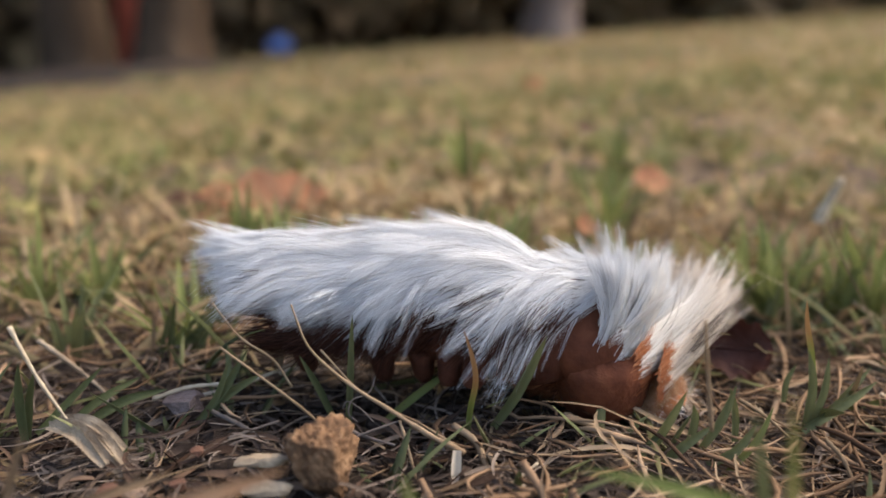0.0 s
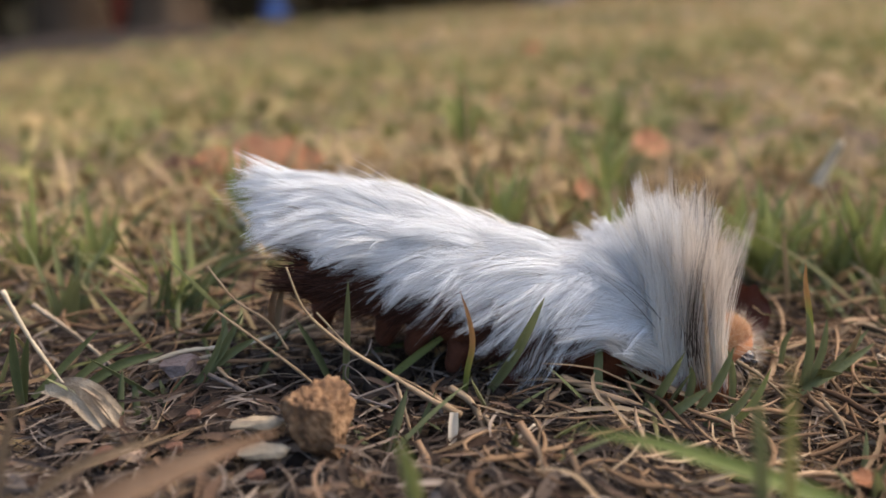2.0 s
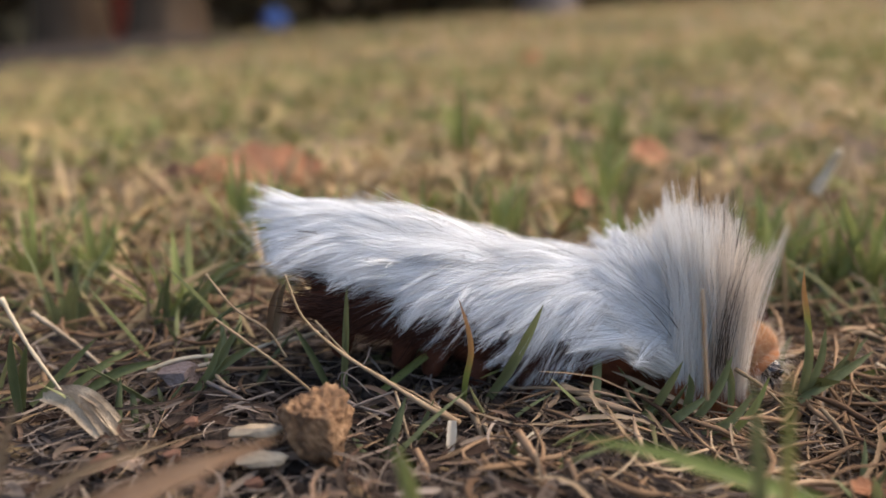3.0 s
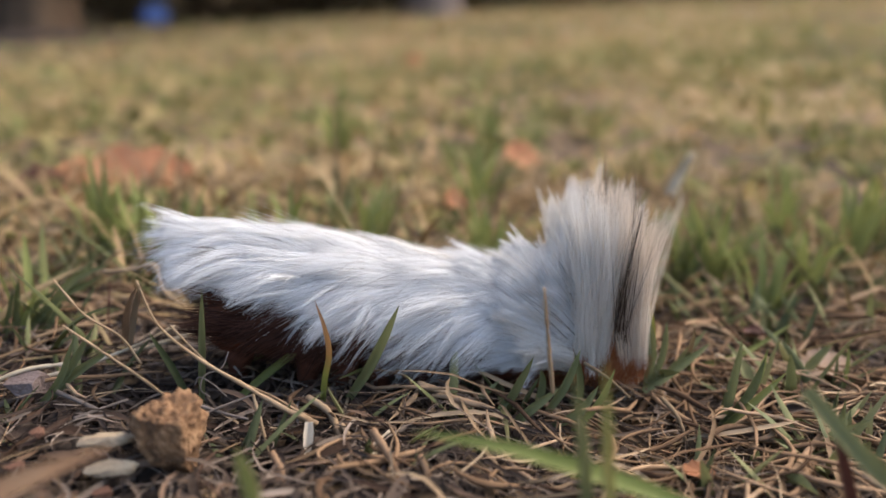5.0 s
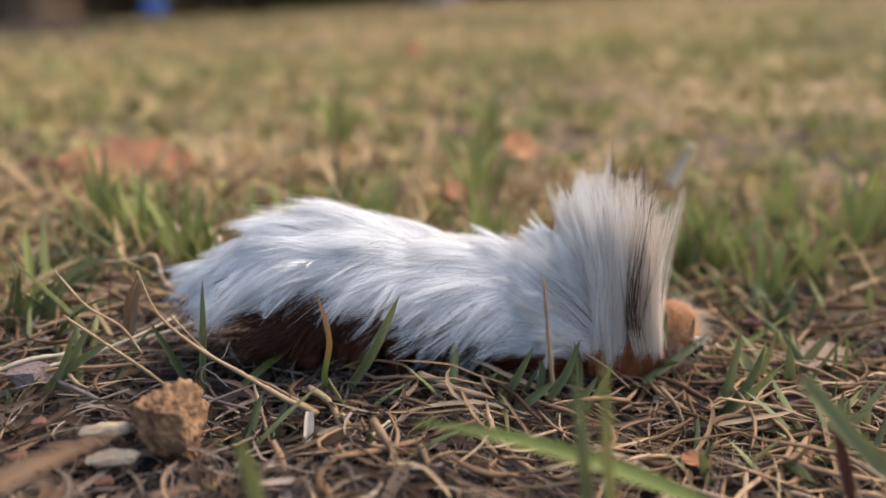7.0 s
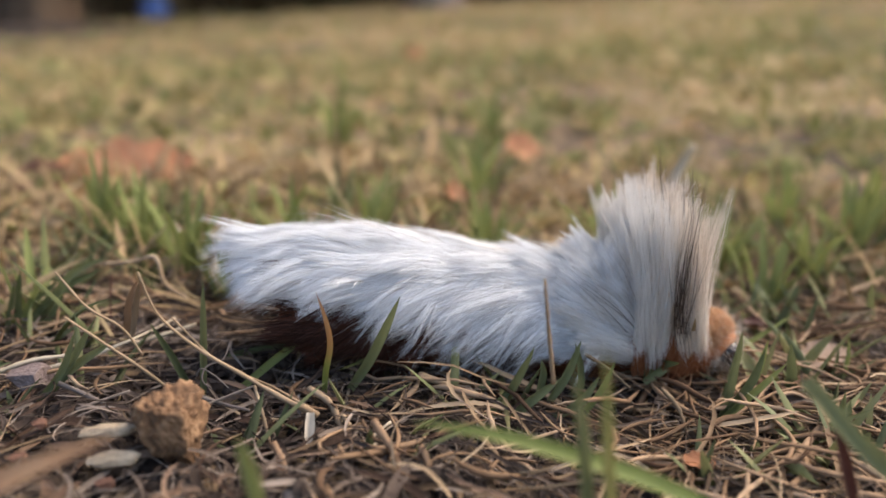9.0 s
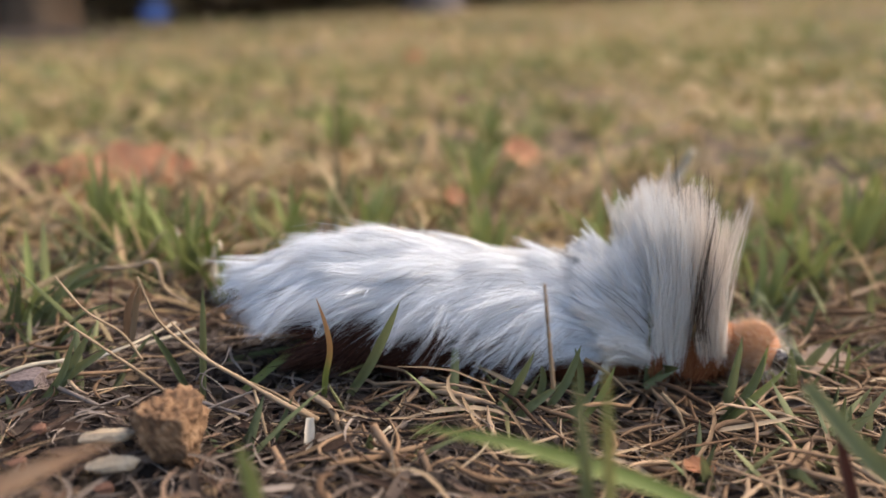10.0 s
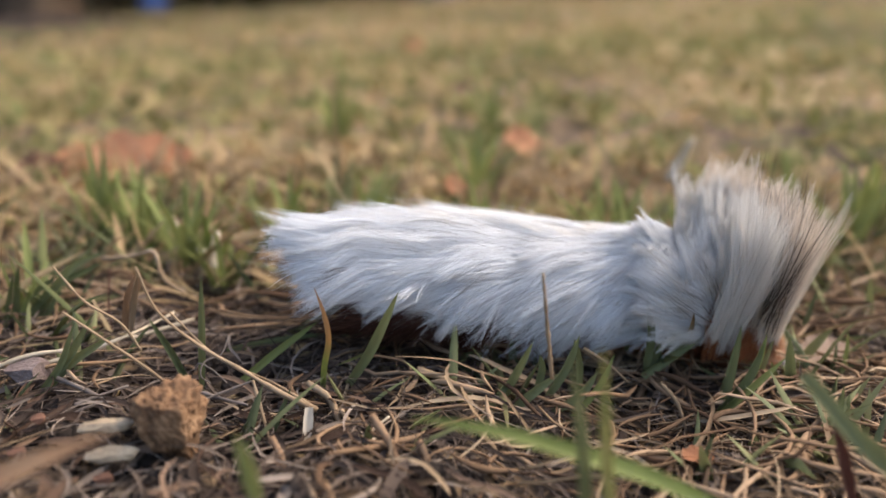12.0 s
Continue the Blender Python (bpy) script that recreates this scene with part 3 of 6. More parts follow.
def build_body():
    for k in range(N_BODY):
        seg = piece("body_segment", None, caterpillar)
        skin_ring("skin", seg, 5.0 if k < 7 else 5.6, (M_SKINRED if k in (0, N_BODY - 1) else M_SKIN_SHADED), ry=4.4, rz=4.9, c=-3.2)
        if k in (0, 2, 3, 4, 5):
            proleg(seg, 0.0, -2.6, M_SKIN_SHADED)
            proleg(seg, 0.0, 2.6, M_SKIN_SHADED)
        low = LOWEST[k]
        if k == 0:
            fur_patch("tail_fur", seg, "white brush of fur at the tail", M_FUR, 150, 44, -2.2, 1.5, -80, 42, comb_tail, lambda t, x: 5.2 + 0 * t, width=0.024, spread=0.5, pull=0.5, sway=0.1)
            fur_patch("dark_hair", seg, "dark hairs in the tail brush", M_FURDARK, 16, 4, -2.0, 0.5, 12, 40, comb_tail, lambda t, x: 5.0 + 0 * t, width=0.015, spread=0.3, pull=0.4, out=0.3, lift=0.35)
            fur_patch("far_side_fur", seg, "", M_FUR, 30, 30, -2.6, 1.5, -85, -60, comb_tail, lambda t, x: 6.0 + 0 * t)
        lie = comb_tail if k == 0 else comb_body(0.0, 0.14 + 0.065 * k) if k < 7 else comb_fan(72, 82, 112)

        def reach(t, x, k=k):
            full = 6.3 - 1.0 * np.abs(t)
            return full if k < 6 else full - (0.6 if k == 6 else 0.9) * np.cos(t)
        fur_patch("back_fur", seg, "white fur combed towards the tail", M_FUR, 210, 30, -2.6, 2.6, -55, low, lie, reach, width=0.026, spread=0.5, pull=0.4, sway=0.15, shift=3.9 * k, k=5)
        fur_patch("lock_fur", seg, "long silky locks of white fur", M_FUR, 120, 50, -2.6, 2.6, -28, low + 1, lie, lambda t, x, f=reach: f(t, x) * 1.02, width=0.019, spread=0.46, pull=0.66, sway=0.2, shift=3.9 * k, ragged=0.2, out=0.15, short=0.62)
        fur_patch("fringe_fur", seg, "ragged white fringe of fur", M_FUR, 40, 27, -2.5, 2.5, low, low + 10, lie, lambda t, x, k=k: 4.0 + 0.1 * max(0, k - 4) + 0 * t, width=0.017, spread=0.34, pull=0.75, sway=0.26, ragged=0.35, short=0.6)
        fur_patch("fringe_strand", seg, "thin pointed strands in the fringe", M_FUR, 70, 14, -2.5, 2.5, low - 4, low + 15, lie, lambda t, x, k=k: 3.9 + 0.1 * max(0, k - 4) + 0 * t, width=0.018, spread=0.15, pull=0.82, sway=0.2, ragged=0.3, out=0.15, short=0.7, loose=1.2)
        fur_patch("stray_fur", seg, "loose stray hairs", M_FUR, 150, 5, -2.6, 2.6, -50, low + 6, lie, lambda t, x, f=reach: f(t, x) * 0.98, width=0.013, spread=0.5, pull=0.15, sway=0.24, ragged=0.25, out=0.25)
        if 0 < k < 7:
            # rim light on the back, painted as warmer tufts than the flanks
            fur_patch("ridge_fur", seg, "white tufts along the back, tinted warm like rim light", M_FURRIDGE, 60, 44, -2.6, 2.6, -42, -4, comb_body(0.06), lambda t, x: 5.6 + 0 * t, width=0.02, spread=0.5, pull=0.6, sway=0.14, ragged=0.16, out=0.0)
            fur_patch("grey_hair", seg, "sparse dark hairs in the white coat", M_FURDARK, 9, 3, -2.6, 2.6, -20, low, lie, lambda t, x, f=reach: f(t, x) * 0.9, width=0.014, spread=0.3, pull=0.3, sway=0.16, out=0.35, lift=0.3)
        if k == 7:
            fur_patch("neck_fur", seg, "white fur parting at the neck", M_FUR, 90, 40, 1.4, 3.8, -25, 66, comb_fan(44, 82, 136), lambda t, x: 4.9 - 0.8 * np.abs(t), width=0.022, spread=0.36, pull=0.7, sway=0.18, ragged=0.25, out=-0.2, short=0.6)
        fur_patch("far_side_fur", seg, "", M_FUR, 40, 30, -2.5, 2.5, -80, -50, lie, lambda t, x: 5.6 + 0 * t, k=5)
        if k < N_BODY - 1:
            fur_patch("underfur", seg, "dark maroon underfur", M_UNDERFUR, 24, 24, -2.5, 2.5, 40, 95, lie, lambda t, x: 3.4 + 0 * t, spread=0.7, pull=0.3)
        body_parts.append(seg)


def build_crest():
    tops = (5.2, 10.4, 14.0, 13.7)
    for k in range(N_CREST):
        seg = piece("crest_segment", None, caterpillar)
        skin_ring("skin", seg, 5.6, M_SKINRED, ry=(2.6, 2.6, 3.4, 4.0)[k], rz=(2.8, 2.8, 3.7, 4.6)[k], c=(-1.4, -1.4, -2.2, -2.8)[k])
        top = tops[k]
        stand = (comb_fan(36, 56, 100), comb_fan(6, 20, 66), comb_crest(-0.05), comb_crest(0.0))[k]

        def reach(t, x, top=top, slope=(0.9, 1.1, 0.55, 0.0)[k], k=k):
            tall = np.clip(top + slope * x - 1.6 * (t < -0.3) - (RING_C + RING_Z * np.cos(t)), 5.0, 16.5)
            return tall if k > 1 else np.minimum(tall, np.interp(np.abs(t), np.radians((20, 45, 78)), (14, 8.8 + 2.4 * k, 5.2)))
        mat = (M_FUR, M_FUR, M_FURRIDGE, M_FURCREAM)[k]
        low = (86, 88, 94, 88)[k]
        fur_patch("crest_fur", seg, "tall white crest of fur" if k < 3 else "tall cream crest of fur", mat, 170, 34, -1.6 if k < 3 else -0.6, 1.6 if k != 2 else 0.6, -25 if k < 2 else -50, low, stand, lambda t, x, f=reach: f(t, x) * 0.94, width=0.026, spread=0.38, pull=0.5, sway=0.1, ragged=0.05, short=0.82, loose=1.0 if k < 2 else 0.5)
        fur_patch("lock_fur", seg, "pointed locks of fur", M_FURRIDGE if k == 1 else mat, 115, 36, -1.6 if k < 3 else -0.3, 1.6 if k != 2 else 0.5, -25 if k < 2 else -45, low, stand, lambda t, x, f=reach: f(t, x) * 1.0, width=0.021, spread=0.3, pull=0.86, sway=0.16, ragged=0.08, out=0.2, short=0.7, loose=1.0 if k < 2 else 0.55)
        if k == 2:
            fur_patch("cream_fur", seg, "cream hairs in the crest", M_FURCREAM, 130, 36, 0.3, 1.8, -50, 66, stand, reach, width=0.023, spread=0.26, pull=0.82, sway=0.12, ragged=0.07, short=0.8, loose=0.6)
        if k == 0:
            fur_patch("fringe_fur", seg, "ragged white fringe of fur", M_FUR, 44, 46, -1.8, 1.8, 48, 74, comb_fan(60, 105, 150), lambda t, x: 4.2 + 0 * t, width=0.018, spread=0.34, pull=0.8, sway=0.24, ragged=0.4, short=0.6)
        if k == 3:
            fur_patch("front_fur", seg, "cream fur at the front of the crest", M_FURCREAM, 110, 38, 0.3, 1.8, -70, 76, comb_crest(0.06), lambda t, x, f=reach: f(t, x) * 0.97, width=0.023, spread=0.27, pull=0.82, sway=0.12, ragged=0.08, short=0.7, loose=0.6)
        if k > 0:
            fur_patch("dark_hair", seg, "dark hairs streaking the crest", M_FURDARK, (0, 2, 26, 26)[k], 5, (0, 0.6, 0.3, -1.4)[k], (2.0, 2.0, 2.0, 0.5)[k], 18, 84, stand, lambda t, x, f=reach: f(t, x) * 0.94, width=0.026, spread=0.24, pull=0.6, sway=0.22, out=1.2, ragged=0.3, lift=0.2, loose=0.6)
        if k > 1:
            fur_patch("collar_fur", seg, "short orange hair under the crest", M_COLLAR, 70, 24, -1.8, 1.8, 55, 100, stand, lambda t, x: 2.0 + 0 * t, width=0.022, spread=0.4, pull=0.5, ragged=0.35, out=0.1)
        crest_parts.append(seg)


def build_head():
    seg = piece("head", None, caterpillar, "round orange downy head")
    ball = ellipsoid("head_capsule", seg, (0, 0, 0), (2.2, 2.1, 2.3), M_SKINORANGE)
    neck = ellipsoid("neck", seg, (-2.4, 1.6, -0.3), (2.8, 2.2, 2.1), M_SKINORANGE)
    ellipsoid("face", seg, (1.5, -1.3, -0.35), (0.95, 1.0, 1.1), M_FACE, "glossy dark face plate")
    ellipsoid("eye", seg, (2.0, -2.05, 0.0), (0.3, 0.31, 0.36), M_FACE, "shiny black eye", 2)
    for s in (-1, 1):
        P = np.array([[1.9, -1.3 + 0.5 * s, -1.1], [2.2, -1.4 + 0.6 * s, -1.5], [2.5, -1.4 + 0.4 * s, -1.8]]) * MM
        piece("mouthpart", tube_mesh("mouthpart", curve(P, 6), np.array([0.22, 0.2, 0.18, 0.15, 0.1, 0.05]) * MM, M_FACE, 6), seg)
    n = 15000
    d = unit(rng.normal(size=(n, 3)))
    keep = d @ np.array([0.76, -0.62, -0.18]) < 0.60
    d = d[keep]
    root = d * np.array([2.2, 2.1, 2.3]) * 0.98
    m = len(d)
    direction = unit(0.6 * d + 0.2 * UP + 0.9 * BACK + 0.2 * rng.normal(size=(m, 3)))
    me = fur_mesh("down", root, direction, -0.1 * d, rng.uniform(0.4, 1.1, m), rng.uniform(0.012, 0.022, m), M_FURORANGE, np.arange(m), 0.0, unit(d + 0.5 * rng.normal(size=(m, 3))), 4)
    piece("down", me, seg, "short orange down")
    m = 1300
    d = unit(rng.normal(size=(m, 3)))
    me = fur_mesh("fuzz", d * 2.2, unit(d + 0.3 * UP + 0.3 * rng.normal(size=(m, 3))), -0.15 * UP + 0 * d, rng.uniform(1.0, 2.2, m), np.full(m, 0.011), M_FURCREAM, np.arange(m), 0.0, unit(d + 0.5 * rng.normal(size=(m, 3))), 4)
    piece("fuzz", me, seg, "sparse pale fuzz")
    d = unit(rng.normal(size=(8000, 3)))
    root = d * np.array([2.8, 2.2, 2.1]) * 0.98 + np.array([-2.4, 1.6, -0.3])
    direction = unit(0.45 * d + 0.9 * BACK - 0.3 * UP + 0.2 * rng.normal(size=d.shape))
    me = fur_mesh("neck_down", root, direction, -0.1 * d, rng.uniform(0.3, 0.9, len(d)), rng.uniform(0.012, 0.022, len(d)), M_FURORANGE, np.arange(len(d)), 0.0, unit(d + 0.5 * rng.normal(size=d.shape)), 4)
    piece("neck_down", me, seg)
    return seg


def build_thorax():
    """The bare belly below the crest."""
    seg = piece("thorax", None, caterpillar)
    ellipsoid("belly", seg, (-1.4, 0, 0), (7.6, 3.6, 3.1), M_SKINRED, "bare red-brown belly below the crest")
    pick = np.random.default_rng(5)
    d = unit(pick.normal(size=(9000, 3)))
    root = d * np.array([7.6, 3.6, 3.1]) * 0.99 + np.array([-1.4, 0, 0])
    n = len(d)
    direction = unit(0.5 * d + 0.8 * BACK - 0.5 * UP + 0.3 * pick.normal(size=(n, 3)))
    me = fur_mesh("belly_hair", root, direction, -0.1 * d, pick.uniform(0.3, 1.3, n), pick.uniform(0.012, 0.022, n), M_COLLAR, np.arange(n), 0.0, unit(d + 0.5 * pick.normal(size=(n, 3))), 4)
    piece("belly_hair", me, seg, "short rusty hair")
    for x in (-2.6, 0.2, 2.8):
        for y in (-1.6, 1.6):
            P = np.array([[x, y, -2.2], [x + 0.2, y * 1.2, -3.3], [x + 0.5, y * 1.2, -4.2]]) * MM
            piece("leg", tube_mesh("leg", curve(P, 6), np.array([0.55, 0.5, 0.45, 0.4, 0.3, 0.15]) * MM, M_SKINORANGE, 8), seg)
    return seg


build_body()
build_crest()
head = build_head()
thorax = build_thorax()


# ---- single things on the ground, placed one by one ----
M_TURNING = material("turning grass", [(0.2, (0.12, 0.17, 0.05)), (0.42, (0.25, 0.26, 0.06)), (0.58, (0.42, 0.22, 0.08)), (0.85, (0.40, 0.22, 0.11))], 160, 0.55, 0.3, 2500, sheer=0.2, rise=0.010)
M_YELLOWING = material("yellowing grass", [(0.25, (0.14, 0.17, 0.05)), (0.5, (0.28, 0.26, 0.09)), (0.8, (0.42, 0.33, 0.15))], 160, 0.6, 0.3, 2500, sheer=0.25)
M_REDCLAY = material("red-brown clay", [(0.3, (0.10, 0.05, 0.035)), (0.6, (0.20, 0.105, 0.07)), (0.85, (0.30, 0.18, 0.125))], 400, 0.9, 0.7, 2000, spec=0.15)
M_STALK = material("tan grass stalk", [(0.2, (0.18, 0.115, 0.066)), (0.5, (0.31, 0.215, 0.13)), (0.85, (0.46, 0.35, 0.235))], 260, 0.7, 0.4, 2200, spec=0.15)
M_OCHRE = material("ochre earth", [(0.32, (0.056, 0.033, 0.020)), (0.45, (0.145, 0.080, 0.042)), (0.55, (0.225, 0.128, 0.067)), (0.72, (0.32, 0.205, 0.12))], 520, 0.95, 0.6, 2200, fine=1300.0)
M_FIBRE = material("pale dry fibre", [(0.2, (0.12, 0.095, 0.08)), (0.6, (0.22, 0.18, 0.155)), (0.9, (0.36, 0.31, 0.275))], 300, 0.8, 0.2, 2200, spec=0.1)
M_FRESH = material("fresh green grass", [(0.25, (0.085, 0.118, 0.028)), (0.5, (0.15, 0.188, 0.046)), (0.75, (0.235, 0.265, 0.075)), (0.95, (0.38, 0.34, 0.135))], 200, 0.5, 0.3, 2500, per_piece=0.3, sheer=0.3, spec=0.25)
M_RUST = material("rusty dead leaf", [(0.25, (0.16, 0.06, 0.028)), (0.6, (0.30, 0.125, 0.055)), (0.9, (0.40, 0.20, 0.10))], 300, 0.75, 0.5, 1500, sheer=0.1)
M_BROWN = material("brown dry blade", [(0.2, (0.17, 0.095, 0.05)), (0.55, (0.27, 0.16, 0.09)), (0.9, (0.36, 0.24, 0.145))], 200, 0.7, 0.3, 1500, sheer=0.15)


def grass_blade(points, half, mat, label, group, face):
    """A folded blade through the points from foot to tip; half: its half width in mm."""
    p = curve(points, 16)
    t = np.linspace(0, 1, 16)
    w = 0.68 * half * MM * np.where(t < 0.3, 0.8 + 0.66 * t, np.maximum(0.04, 1 - ((t - 0.3) / 0.7) ** 3.2))
    V, F = ribbons(p[None] - p[0], w[None], np.array([face], float), 0.85)
    me = raw_mesh("grass_shoot", V, F, mat)
    tagged(piece("grass_shoot", me, m=Matrix.Translation(p[0])), label, "grass", group)


def dry_stalk(points, radius, mat, label, tip):
    p = curve(points, 22)
    r = 0.72 * radius * MM * np.linspace(1, tip, 22) * (1 + 0.12 * rng.normal(size=22))
    me = tube_mesh("dry_stalk", p - p[0], r, mat, 7)
    tagged(piece("dry_stalk", me, m=Matrix.Translation(p[0])), label, "dry stalk", "dry stalks in the thatch")


def clod(c, r, mat, name, label, seed, rough=0.05, flats=16, turn=20, taper=0.0, lean=0.0):
    """A broken lump: flat faces cut off a ball, roughened and pitted; taper narrows its foot, lean shifts the foot sideways."""
    pick = random.Random(seed)
    cuts = [(Vector((pick.gauss(0, 1), pick.gauss(0, 1), pick.gauss(0, 1))).normalized(), pick.uniform(0.62, 0.95)) for _ in range(flats)]
    cuts += [(Vector((-0.22, -0.1, 1)).normalized(), 0.78), (Vector((1, -0.35, 0.02)).normalized(), 0.72), (Vector((-0.75, -0.1, -0.55)).normalized(), 0.5), (Vector((-0.35, -1, 0.1)).normalized(), 0.62), (Vector((0.5, -0.8, -0.5)).normalized(), 0.66)]
    if taper:
        cuts = [(n, 1.08 * h) for n, h in cuts[:flats]] + [(Vector((0.12, -0.12, 1)).normalized(), 0.80), (Vector((1, -0.25, 0.0)).normalized(), 0.86), (Vector((-0.9, -0.45, 0.1)).normalized(), 0.88), (Vector((-0.15, -1, 0.15)).normalized(), 0.74)]
    bm = bmesh.new()
    bmesh.ops.create_icosphere(bm, subdivisions=6, radius=1.0)
    for v in bm.verts:
        d = v.co.normalized()
        k = min([1.35 if taper else 1.15] + [h / d.dot(n) for n, h in cuts if d.dot(n) > 0.2])
        p = d * k
        k += rough * (0.9 * noise.noise(p * 2.4 + Vector((seed, 0, 0))) + 0.9 * noise.noise(p * 6) + 0.40 * noise.noise(p * 14) + 0.22 * noise.noise(p * 34))
        k -= rough * 1.6 * max(0.0, 0.3 - noise.voronoi(p * 4.5 + Vector((0, seed, 0)))[0][0])
        k += rough * 0.35 * max(0.0, 0.34 - noise.voronoi(p * 9 + Vector((seed, 0, 0)))[0][0])
        q = d * k
        foot = max(0.0, 0.25 - q.z)
        v.co = Vector(((q.x * (1 - taper * min(1.0, foot)) + lean * foot) * r[0], q.y * r[1] * (1 - 0.5 * taper * min(1.0, foot)), q.z * r[2])) * MM
    me = bpy.data.meshes.new(name)
    bm.to_mesh(me)
    bm.free()
    me.polygons.foreach_set("use_smooth", np.ones(len(me.polygons), bool))
    me.materials.append(mat)
    tagged(piece(name, me, m=pose(*c, 4, -3, turn)), label, name)


def wood_chip(a, b, half, mat, label):
    """A torn sliver from a to b with blunt, splintered ends."""
    p = curve([a, tuple((a[i] + b[i]) / 2 + (0.00015 if i == 2 else 0) for i in range(3)), b], 22)
    r = half * MM * np.interp(np.linspace(0, 1, 22), (0, 0.04, 0.15, 0.5, 0.85, 0.96, 1), (0.35, 0.75, 0.95, 1.05, 1.0, 0.8, 0.4))
    me = tube_mesh("wood_chip", p - p[0], r, mat, 9)
    me.polygons.foreach_set("use_smooth", np.zeros(len(me.polygons), bool))
    for v in me.vertices:
        ends = max(0.0, abs(2 * v.co.x / (b[0] - a[0]) - 1) - 0.7)
        grain = noise.noise(Vector((v.co.x * 250, v.co.y * 2600, v.co.z * 2600)) + Vector(a) * 900)
        v.co.z *= 0.8
        v.co += half * MM * Vector((3.2 * ends * grain, 0.50 * grain, 0.5 * grain + 0.24 * noise.noise(v.co * 1400 + Vector(b) * 900)))
    tagged(piece("wood_chip", me, m=Matrix.Translation(p[0])), label, "wood chip")


def husk(a, b, half, mat, label):
    """A torn sheath: several curled strips side by side."""
    base = tagged(new("husk"), label, "husk")
    base.matrix_basis = Matrix.Translation(a)
    d = np.array(b) - np.array(a)
    for k in range(5):
        s = (k - 2) / 2
        e = d * rng.uniform(0.75, 1.1) + np.array([0.0006 * s, 0.001 * s, rng.uniform(-0.0004, 0.0012)])
        p = curve([(0.0004 * s, 0.0006 * s, 0), tuple(e * 0.5 + np.array([0.0005 * s, 0, 0.0012 * rng.uniform(0.7, 1)])), tuple(e)], 10)
        w = half * MM * 0.6 * np.array([0.7, 0.85, 1, 1.0, 1.0, 0.95, 0.9, 0.8, 0.65, 0.45])
        V, F = ribbons(p[None], w[None], np.array([[0.3 * s, -0.7, 0.7]]), 0.7)
        piece("strip", raw_mesh("strip", V, F, mat), base)


def dead_leaf(c, length, width, turn, curl, mat, label, tip=12.0):
    """A leaf blade with a midrib, curled along its length; sizes in mm."""
    base = tagged(new("dead_leaf"), label, "dead leaf", "dead leaves on the lawn")
    base.matrix_basis = pose(c[0], c[1], c[2], tip + rng.uniform(-6, 6), rng.uniform(-8, 8), turn)
    u, v = np.linspace(-0.5, 0.5, 19), np.linspace(-1, 1, 13)
    U, V = np.meshgrid(u, v, indexing="ij")
    w = width * 0.5 * np.sqrt(np.clip(1 - (2 * U) ** 2, 0.004, 1)) * (1 + 0.12 * np.sin(U * 23 + V * 2))
    a = radians(curl)
    X = length * U
    Y = w * np.sin(V * a) / max(a, 0.05)
    Z = w * (1 - np.cos(V * a)) / max(a, 0.05) + 0.06 * width * np.sin(U * 9 + 1) * V + 0.10 * length * (U * 1.6) ** 2
    i = np.arange(U.size).reshape(U.shape)
    q = np.stack([i[:-1, :-1], i[1:, :-1], i[1:, 1:], i[:-1, 1:]], -1).reshape(-1, 4)
    P = np.stack([X, Y, Z], -1).reshape(-1, 3) * MM
    n = len(P)
    top, bottom = P, P - np.array([0, 0, 0.012 * width * MM])
    me = raw_mesh("leaf_blade", np.concatenate([top, bottom]), np.concatenate([q, q[:, ::-1] + n]), mat)
    piece("leaf_blade", me, base)
    rib = np.stack([X[:, 6], Y[:, 6], Z[:, 6] + 0.01 * width], -1) * MM
    piece("midrib", tube_mesh("midrib", rib, np.linspace(0.03, 0.008, 19) * width * MM, mat, 6), base)


def grass_tuft(c, n, height, mat):
    """A tuft of separate blades out of one root; height in mm."""
    base = tagged(new("grass_tuft"), "small tuft of green grass standing in the dry lawn", "grass tuft", "grass tufts in the lawn")
    z = float(ground_z(c[0], c[1]))
    base.matrix_basis = Matrix.Translation((c[0], c[1], z - 0.0004))
    for k in range(n):
        az, le = rng.uniform(0, 6.28), rng.uniform(0.05, 0.75)
        o = np.array([math.cos(az), math.sin(az), 0])
        L = height * MM * rng.uniform(0.6, 1.25)
        s = o * 0.0012 * rng.uniform(0.2, 1.6)
        mid = s + L * 0.55 * (math.sin(le * 0.7) * o + math.cos(le * 0.7) * UP)
        tip = s + L * (math.sin(le) * o + math.cos(le) * UP)
        p = curve([s, mid, tip], 8)
        t = np.linspace(0, 1, 8)
        w = rng.uniform(0.28, 0.52) * MM * height / 9 * np.maximum(0.04, np.where(t < 0.35, 0.7 + 0.85 * t, 1 - ((t - 0.35) / 0.65) ** 2))
        V, F = ribbons(p[None], w[None], np.array([-o + 0.6 * UP]), 0.45)
        piece("blade", raw_mesh("blade", V, F, mat), base)


